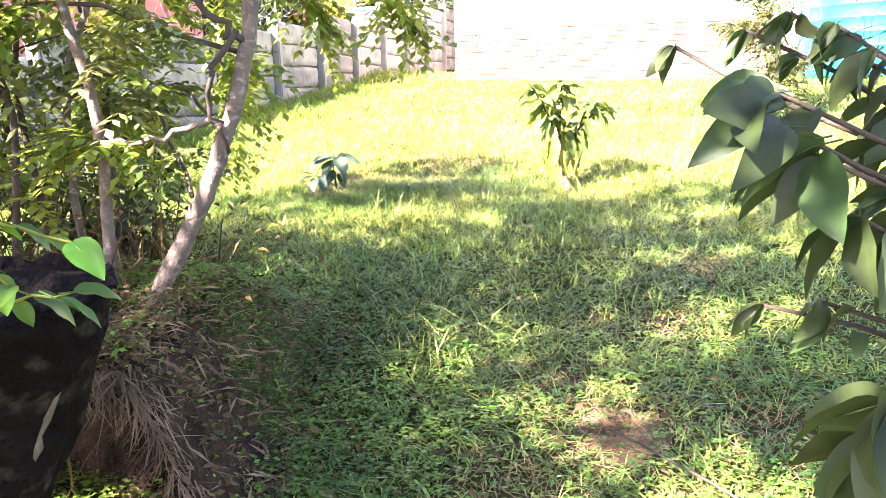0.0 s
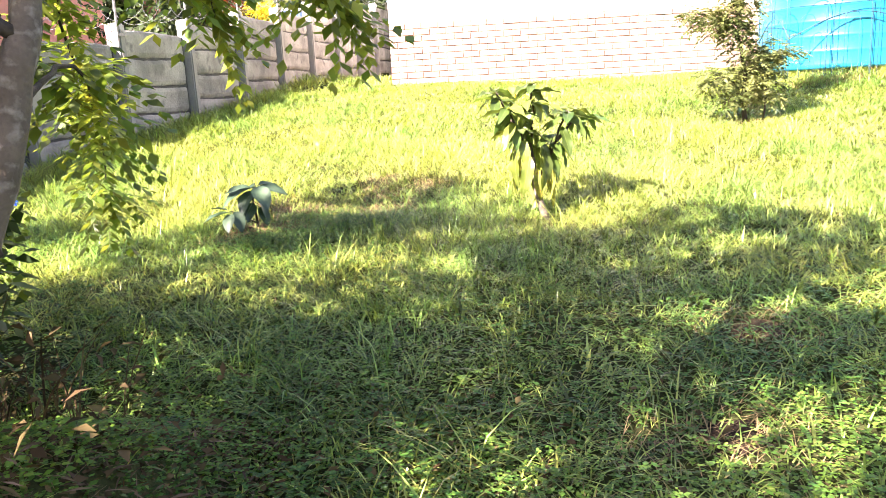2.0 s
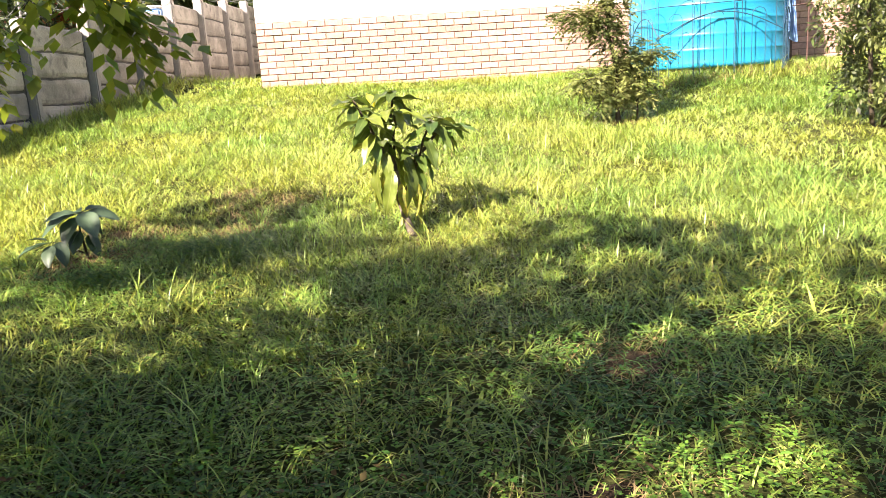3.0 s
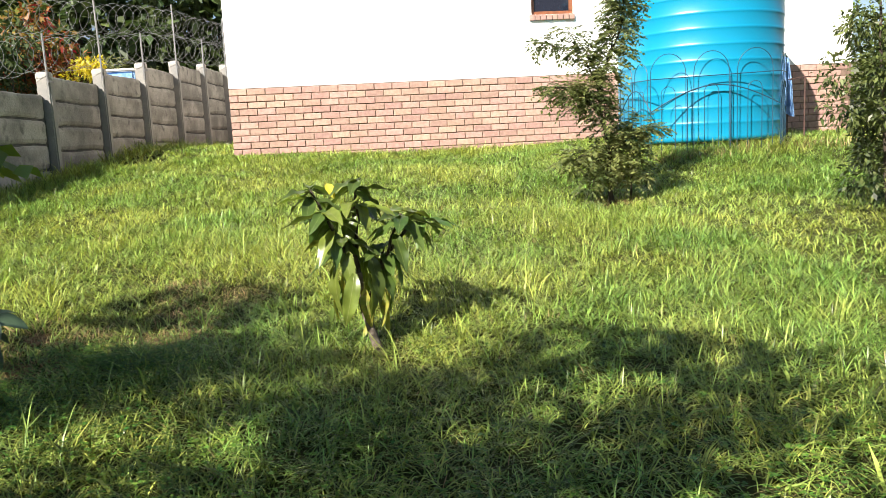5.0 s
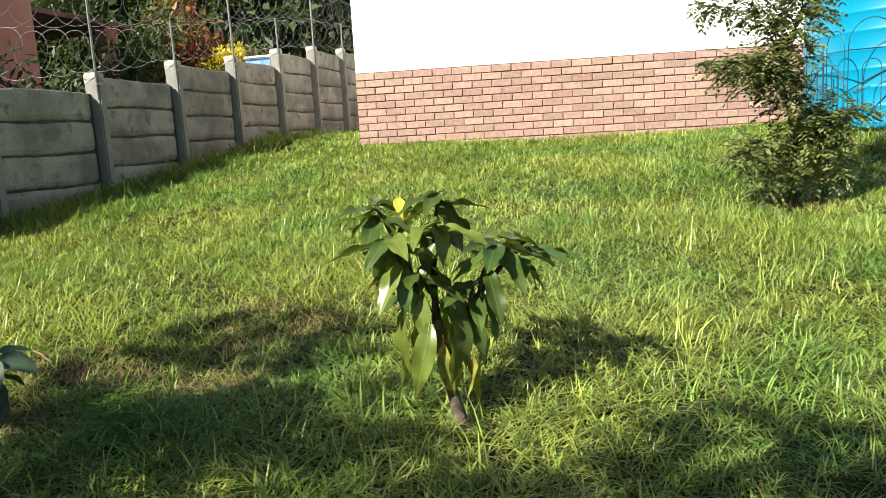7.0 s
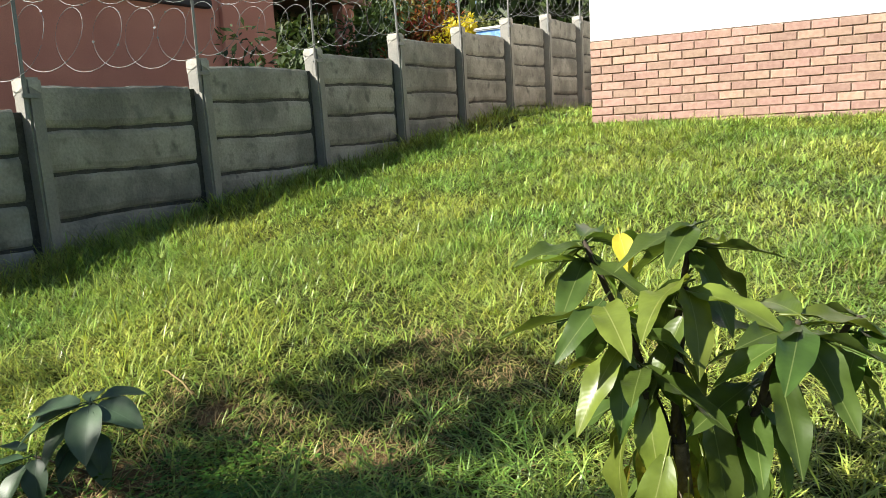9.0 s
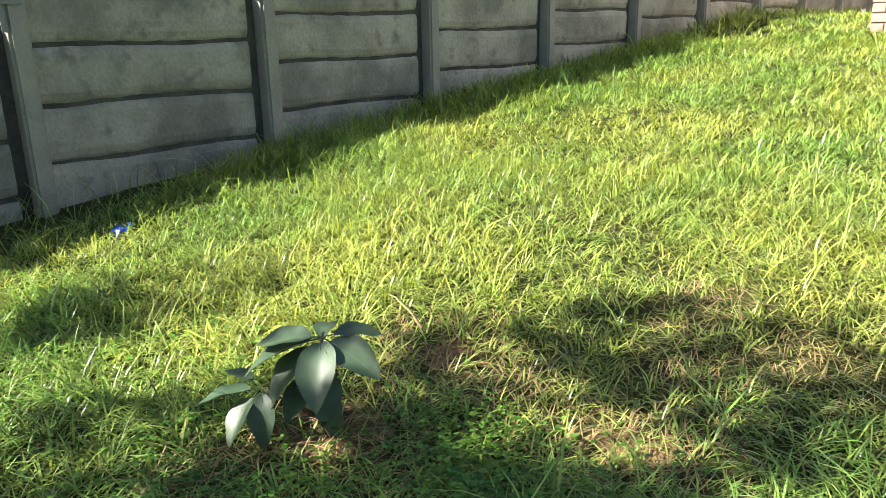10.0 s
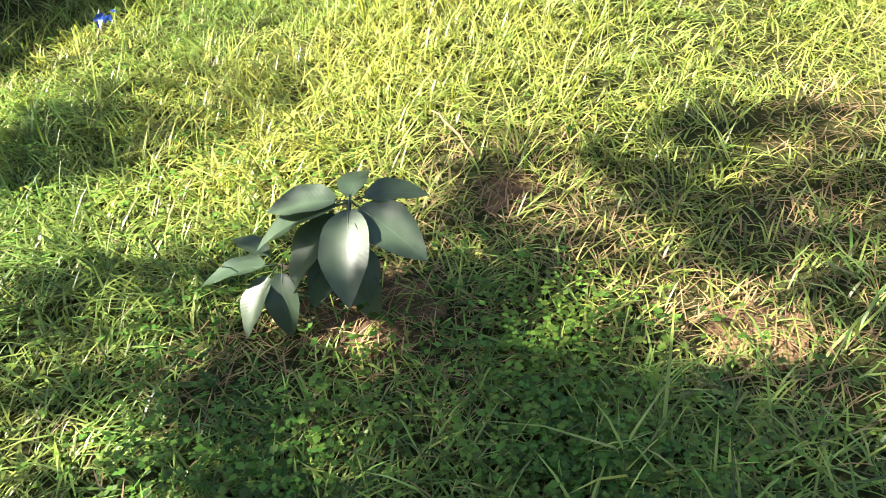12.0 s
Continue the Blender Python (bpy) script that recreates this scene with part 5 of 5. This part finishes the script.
def garden_beyond():
    r = random.Random(50)
    plans = [(5.9, 2.3, 2.3, M_SHADELEAF, "dark green"), (7.4, 2.7, 2.7, M_CROTON, "red and yellow croton"), (7.4, 3.0, 2.4, M_SHADELEAF, "dark green"), (6.4, 4.2, 3.2, M_SHADELEAF, "dark green"), (8.3, 2.2, 1.9, M_BUSH, "pale green"), (8.9, 4.0, 3.2, M_SHADELEAF, "dark green"),
             (7.6, 6.0, 3.6, M_BUSH, "pale green"), (10.4, 3.0, 2.6, M_SHADELEAF, "dark green"), (10.3, 6.5, 3.8, M_SHADELEAF, "dark green"), (12.5, 4.5, 4.6, M_BUSH, "pale green"), (3.6, 1.2, 1.3, M_SHADELEAF, "dark green"), (11.5, 8.5, 5.0, M_SHADELEAF, "dark green"), (9.6, 9.0, 5.0, M_BUSH, "pale green"), (13.5, 7.0, 5.0, M_SHADELEAF, "dark green"), (7.8, 8.6, 4.6, M_SHADELEAF, "dark green"), (9.2, 1.4, 1.6, M_BUSH, "pale green")]
    for i, (k, off, h, m, word) in enumerate(plans):
        p = beyond(k, off)
        z = gz(p.x, p.y) - .05
        clumps = []
        for j in range(int(14 * h)):
            a, q, hh = r.uniform(0, 6.3), r.uniform(.2, .55) * (h / 2) ** .6, r.uniform(.35, h)
            clumps.append((q * math.cos(a), q * math.sin(a), hh, r.uniform(.2, .36)))
        stems = [([(0, 0, -.1), (.05, 0, h * .5), (0, .05, h * .9)], .04, .01), ([(.05, 0, -.05), (.25, .1, h * .4), (.35, .1, h * .75)], .025, .008)]
        thicket("garden_shrub", f"{word} leafy shrub in the garden behind the fence", "shrub", (p.x, p.y, z), stems, clumps, 60, .17 if m is M_CROTON else .13, m, M_DARKBARK, .3, 60 + i, True, "shrubs behind the fence")
    # greenery past the house's other corner
    for i, (x, y, h, m) in enumerate(((9.6, 12.9, 1.3, M_BUSH), (10.3, 14.5, 1.7, M_CROWN), (11.4, 13.6, 1.5, M_BUSH), (12.5, 16.0, 3.4, M_CROWN), (10.9, 18.5, 3.6, M_BUSH))):
        clumps = []
        for j in range(int(16 * h) + 8):
            a, q, hh = r.uniform(0, 6.3), r.uniform(.15, .6), r.uniform(.1, h)
            clumps.append((q * math.cos(a), q * math.sin(a), hh, r.uniform(.15, .28)))
        thicket("hedge_shrub", "clipped green hedge shrub past the house corner", "shrub", (x, y, gz(x, y) - .03), [([(0, 0, -.1), (.04, 0, h * .5), (0, 0, h * .9)], .03, .01)], clumps, 90, .075, m, M_DARKBARK, .45, 90 + i, True, "shrubs past the house")
    bm = box(bmesh.new(), 9.0, 16.2, 1.2, 16, 16.4, 3.1, .02)
    tagged(part("boundary_wall", bm, M_CONCRETE), "plain grey boundary wall", "wall", kind="structure")


def far_trees():
    r = random.Random(91)
    for i in range(9):
        x, y = -12.5 + 1.75 * i + r.uniform(-.4, .4), 23.5 + r.uniform(-2, 2) - .1 * i
        h = r.uniform(5.0, 7.0)
        clumps = []
        for j in range(52):
            a, q = r.uniform(0, 6.3), r.uniform(.3, 1.5)
            clumps.append((q * math.cos(a), q * math.sin(a), r.uniform(.5, h), r.uniform(.4, .75)))
        stems = [([(0, 0, -.2), (.1, 0, h * .5), (0, 0, h * .9)], .14, .03), ([(0, 0, h * .3), (.5, .2, h * .5), (.9, .2, h * .7)], .06, .02), ([(0, 0, h * .35), (-.5, -.2, h * .5), (-.9, -.1, h * .65)], .06, .02)]
        thicket("far_tree", "dense green tree on the slope behind the fence", "tree", (x, y, gz(x, y) - .1), stems, clumps, 95, .26, M_SHADELEAF, M_DARKBARK, .5, 120 + i, True, "trees on the far slope")


neighbour()
carport()
far_trees()
bins()
garden_beyond()

# ---- grass, weeds and bare patches ----
BARE = [(-.55, 7.42, .24), (-.72, 7.5, .14), (-.3, 7.4, .2), (.03, 7.28, .2), (.22, 7.27, .16), (.12, 7.62, .16), (.42, 7.75, .2), (-.62, 7.0, .2), (.95, 3.58, .26), (1.28, 4.4, .17), (1.05, 4.4, .14), (1.6, 5.06, .16), (.78, 3.93, .2), (-.4, 6.95, .2), (-.68, 6.75, .15), (.1, 8.0, .15), (1.12, 6.6, .1), (.6, 3.3, .2), (1.4, 3.6, .2), (3.38, 9.42, .2)]


def bareness(x, y):
    b = np.zeros_like(x)
    for bx, by, br in BARE:
        b = np.maximum(b, np.exp(-((x - bx) ** 2 + (y - by) ** 2) / (br * br) * 1.1))
    return b


def on_lawn(x, y):
    """Inside the fence and clear of the house."""
    fx = F_O.x + (y - F_O.y) * math.tan(F_A) + 0.05
    wall = H_O.y + x * math.tan(H_A) - 0.015
    return (x > fx) & ((y < wall) | (x < -0.02) | (x > 8.45))


def scatter(n, x0, x1, y0, y1, r):
    x, y = r.uniform(x0, x1, n), r.uniform(y0, y1, n)
    ok = on_lawn(x, y)
    return x[ok], y[ok]


def patchy(x, y, s=1.0, o=0.0):
    return 0.5 + 0.25 * (np.sin(1.9 * s * x + 1.3 * np.sin(1.1 * s * y + o) + o) + np.sin(2.3 * s * y + 1.1 * np.sin(1.7 * s * x + 2 * o)))


def lawn():
    r = np.random.default_rng(20)
    sets = []
    # near, mid and far lawn: finer where the walk passes
    for n, x0, x1, y0, y1, ln, wd in ((27000, -2.9, 3.6, 5.4, 9.3, .076, .0046), (8000, -1.0, 3.6, 3.0, 5.5, .07, .0048), (29000, -3.0, 6.0, 9.2, 13.7, .074, .006), (21000, 3.5, 9.0, 5.5, 13.2, .07, .006), (7000, -5.0, 9.0, -3.0, 5.9, .07, .011), (1500, -2.4, 0.3, 13.0, 17.5, .09, .010)):
        # tufts first, then the blades of each, leaning one way for the most part
        cx, cy = scatter(n, x0, x1, y0, y1, r)
        per = r.integers(3, 9, len(cx))
        size, way_, yaw = np.repeat(r.uniform(.6, 1.35, len(cx)), per), np.repeat(r.uniform(0, 2 * math.pi, len(cx)), per), np.repeat(r.uniform(.25, 1.3, len(cx)), per)
        x, y = np.repeat(cx, per), np.repeat(cy, per)
        x, y = x + r.normal(0, .02, len(x)), y + r.normal(0, .02, len(x))
        b = bareness(x, y)
        shady = smooth01((6.2 - y) / 1.5)
        keep = (r.random(len(x)) > b * .74) & (r.random(len(x)) > 0.45 * shady) & on_lawn(x, y)
        keep &= ~((x < -.1) & (y < 4.7) & (r.random(len(x)) < .75))
        x, y, size, way_, yaw = x[keep], y[keep], size[keep], way_[keep], yaw[keep]
        n = len(x)
        fence = np.clip(1 - (x - (F_O.x + (y - F_O.y) * math.tan(F_A))) / 0.85, 0, 1)
        tall = size * (0.75 + 0.5 * patchy(x, y, 1.3)) * (1 + 1.1 * fence) * (1 - .3 * bareness(x, y))
        p = np.stack([x, y, rise(x, y) - .006], 1)
        lean = yaw * r.uniform(.3, 1.6, n)
        a = way_ + r.normal(0, .9, n)
        w = unit(np.stack([lean * np.cos(a), lean * np.sin(a), np.ones(n)], 1))
        sets.append(blades(p, w, ln * tall * r.uniform(.55, 1.5, n), wd * r.uniform(.6, 1.4, n), r.uniform(.15, 1.0, n), y0 > 9 or x0 > 3 or y0 < 0))
    v, f = join_arrays(sets)
    tagged(raw("lawn_grass", v, f, M_GRASS), "bright green uncut lawn grass", "grass", kind="stuff")
    # dry growth at the foot of the wire fence
    tx = r.uniform(4.4, 7.4, 500)
    ty = 10.7 + .05 * (tx - 5.5) ** 2 + r.normal(0, .1, 500)
    w = unit(r.normal(size=(500, 3)) * [.5, .5, .2] + [0, 0, 1.0])
    v, f = blades(np.stack([tx, ty, rise(tx, ty)], 1), w, r.uniform(.06, .2, 500), r.uniform(.003, .007, 500), r.uniform(.1, .8, 500))
    tagged(raw("dry_tufts", v, f, M_DRY), "dry brown tufts along the wire fence", "dry grass", kind="stuff")
    # dry blades in the bare patches and thinly all over
    x, y = scatter(150000, -2.8, 3.8, 3.0, 9.6, r)
    keep = r.random(len(x)) < 1.0 * bareness(x, y) ** .7 + .06
    x, y = x[keep], y[keep]
    n = len(x)
    a, lean = r.uniform(0, 6.28, n), r.uniform(.6, 3.0, n)
    w = unit(np.stack([lean * np.cos(a), lean * np.sin(a), np.ones(n)], 1))
    v, f = blades(np.stack([x, y, rise(x, y) + r.uniform(.002, .014, n)], 1), w, r.uniform(.02, .075, n), r.uniform(.002, .004, n), r.uniform(0, .4, n))
    tagged(raw("dry_lawn_grass", v, f, M_DRY), "dry straw-coloured blades in worn lawn patches", "dry grass", kind="stuff")


def tall_grass():
    """Tufts of long blades against the fence and here and there."""
    r = np.random.default_rng(33)
    k = r.uniform(-2.5, 8.5, 1700)
    off = r.gamma(2.0, .14, 1700) + .05
    x = F_O.x + F_DIR.x * F_S * k + math.cos(F_A) * off
    y = F_O.y + F_DIR.y * F_S * k - math.sin(F_A) * off
    cx, cy = r.uniform(-2.2, 3.4, 90), r.uniform(4.0, 8.6, 90)
    x = np.concatenate([x, np.repeat(cx, 9) + r.normal(0, .03, 810)])
    y = np.concatenate([y, np.repeat(cy, 9) + r.normal(0, .03, 810)])
    tx = r.uniform(4.4, 7.6, 420)
    x = np.concatenate([x, tx])
    y = np.concatenate([y, 10.72 + .12 * (tx - 5.5) ** 2 * .4 + r.normal(0, .12, 420)])
    ok = on_lawn(x, y)
    x, y = x[ok], y[ok]
    n = len(x)
    a, lean = r.uniform(0, 6.28, n), r.uniform(.1, .6, n)
    w = unit(np.stack([lean * np.cos(a), lean * np.sin(a), np.ones(n)], 1))
    v, f = blades(np.stack([x, y, rise(x, y) - .01], 1), w, r.uniform(.13, .30, n), r.uniform(.003, .007, n), r.uniform(.2, .9, n))
    tagged(raw("tall_grass", v, f, M_GRASS), "long seeding grass tufts along the fence", "tall grass", kind="stuff")


def weeds():
    """Small-leaved creeping weeds in the shade of the trees."""
    r = np.random.default_rng(44)
    x, y = scatter(150000, -2.8, 3.4, 2.2, 8.3, r)
    dens = smooth01((7.9 - y - .45 * np.clip(x, -1, 3)) / 2.2) * (.35 + .65 * (patchy(x, y, 1.7, 1.2) > .42))
    dens *= (1 - .8 * bareness(x, y)) * smooth01((x + 2.9) / .8) * smooth01((3.5 - x) / 1.2) * smooth01((y - 2.1) / .8)
    keep = r.random(len(x)) < .55 * dens
    x, y = x[keep], y[keep]
    xn, yn = r.uniform(-1.0, 2.2, 42000), r.uniform(2.3, 5.6, 42000)
    keep = r.random(42000) < (1 - .8 * bareness(xn, yn)) * smooth01((xn + 1.0) / .5) * smooth01((2.2 - xn) / .9) * smooth01((5.6 - yn) / 1.2) * smooth01((yn - 2.3) / .5)
    x, y = np.concatenate([x, xn[keep]]), np.concatenate([y, yn[keep]])
    for cx, cy, cs in ((-.2, 7.0, .12), (-.03, 6.82, .1), (-.45, 6.5, .12), (.2, 6.75, .12)):
        x, y = np.concatenate([x, r.normal(cx, cs, 700)]), np.concatenate([y, r.normal(cy, cs, 700)])
    n = len(x)
    z = rise(x, y) + r.uniform(.01, .075, n)
    P, D, L = [], [], []
    for j in range(3):
        a = r.uniform(0, 6.28, n) + j * 2.09
        P.append(np.stack([x, y, z], 1))
        D.append(np.stack([np.cos(a), np.sin(a), r.uniform(-.1, .5, n)], 1))
        L.append(r.uniform(.0065, .016, n) * np.where(r.random(n) < .12, 1.6, 1.0))
    P, D, L = np.concatenate(P), np.concatenate(D), np.concatenate(L)
    v, f = rhombs(P, D, np.tile([0, 0, 1.0], (len(P), 1)), L, L * .75, .15)
    tagged(raw("creeping_weeds", v, f, M_WEED), "low creeping green weeds with small leaves", "weeds", kind="stuff")
    # dead leaves caught among them
    x, y = scatter(2600, -1.0, 1.6, 2.6, 4.8, r)
    keep = r.random(len(x)) < smooth01((1.3 - x) / 1.6) + .12
    x, y = x[keep], y[keep]
    n = len(x)
    D = unit(np.stack([r.normal(size=n), r.normal(size=n), r.uniform(-.3, .5, n)], 1))
    U = unit(np.stack([r.normal(0, .5, n), r.normal(0, .5, n), np.ones(n)], 1))
    L = r.uniform(.02, .05, n)
    v, f = rhombs(np.stack([x, y, rise(x, y) + r.uniform(.01, .06, n)], 1), D, U, L, L * .5, .2)
    tagged(raw("dead_leaves", v, f, M_LITTER), "brown dead leaves scattered among the weeds", "leaf litter", kind="stuff")


def soil_mounds():
    r = random.Random(7)
    for x, y, w, h, label in ((.95, 3.58, .16, .03, "small heap of brown dug soil and straw"), (1.28, 4.42, .11, .015, "dark scrape of dug soil in the grass"), (1.6, 5.06, .1, .012, "worn brown soil spot in the lawn"), (-.58, 6.96, .16, .012, "bare brown soil round the seedling"), (-.52, 7.45, .10, .004, "worn patch of reddish soil and straw in the lawn"), (.12, 7.27, .11, .004, "worn patch of reddish soil and straw in the lawn")):
        bm = bmesh.new()
        bmesh.ops.create_circle(bm, cap_ends=True, radius=w, segments=20)
        bmesh.ops.subdivide_edges(bm, edges=bm.edges[:], cuts=1)
        bmesh.ops.triangulate(bm, faces=bm.faces[:])
        bmesh.ops.subdivide_edges(bm, edges=bm.edges[:], cuts=3, use_grid_fill=True)
        for v in bm.verts:
            q = v.co.length / w
            s = 1 + .25 * noise.noise(Vector((v.co.x * 7 + x, v.co.y * 7, 0)))
            v.co.x, v.co.y = v.co.x * s, v.co.y * s
            v.co.z = gz(x + v.co.x, y + v.co.y) + max(0, h * (1 - q * q)) * (1 + 1.7 * noise.noise(v.co * 22) + 1.0 * noise.noise(v.co * 51)) - .03 * (q > .97) + (.012 if h > .02 else .003) * (q < .97)
        o = part("soil_patch", bm, M_SOIL if y > 5 or h > .02 else M_HOLLOWSOIL, smooth=True)
        o.location = (x, y, 0)
        tagged(o, label, "soil", kind="structure")


def straws():
    r = random.Random(2)
    for p, q in (((-.84, 7.57), (-.66, 7.5)), ((.9, 3.5), (1.35, 3.0))):
        bm = bmesh.new()
        a, b = Vector((*p, gz(*p) + .07)), Vector((*q, gz(*q) + .03))
        tube(bm, bend([a, a.lerp(b, .5) + Vector((0, 0, .02)), b], 7, .003, 1), np.linspace(.003, .005, 7), 5)
        tagged(part("dry_twig", bm, M_DRY if p[1] > 5 else M_DARKBARK), "thin dry twig lying in the grass", "twig", group="twigs")
    bm = bmesh.new()
    for i in range(5):
        x, y = -2.42 + .03 * r.random(), 7.6 + .02 * i
        vs = [bm.verts.new((x + r.uniform(-.025, .025), y + r.uniform(-.02, .02), gz(x, y) + .08 + r.uniform(-.02, .03))) for _ in range(4)]
        bm.faces.new(vs)
    tagged(part("plastic_scrap", bm, M_BLUEPLASTIC), "crumpled scrap of blue plastic in the grass", "litter")


soil_mounds()
straws()
weeds()
tall_grass()
lawn()
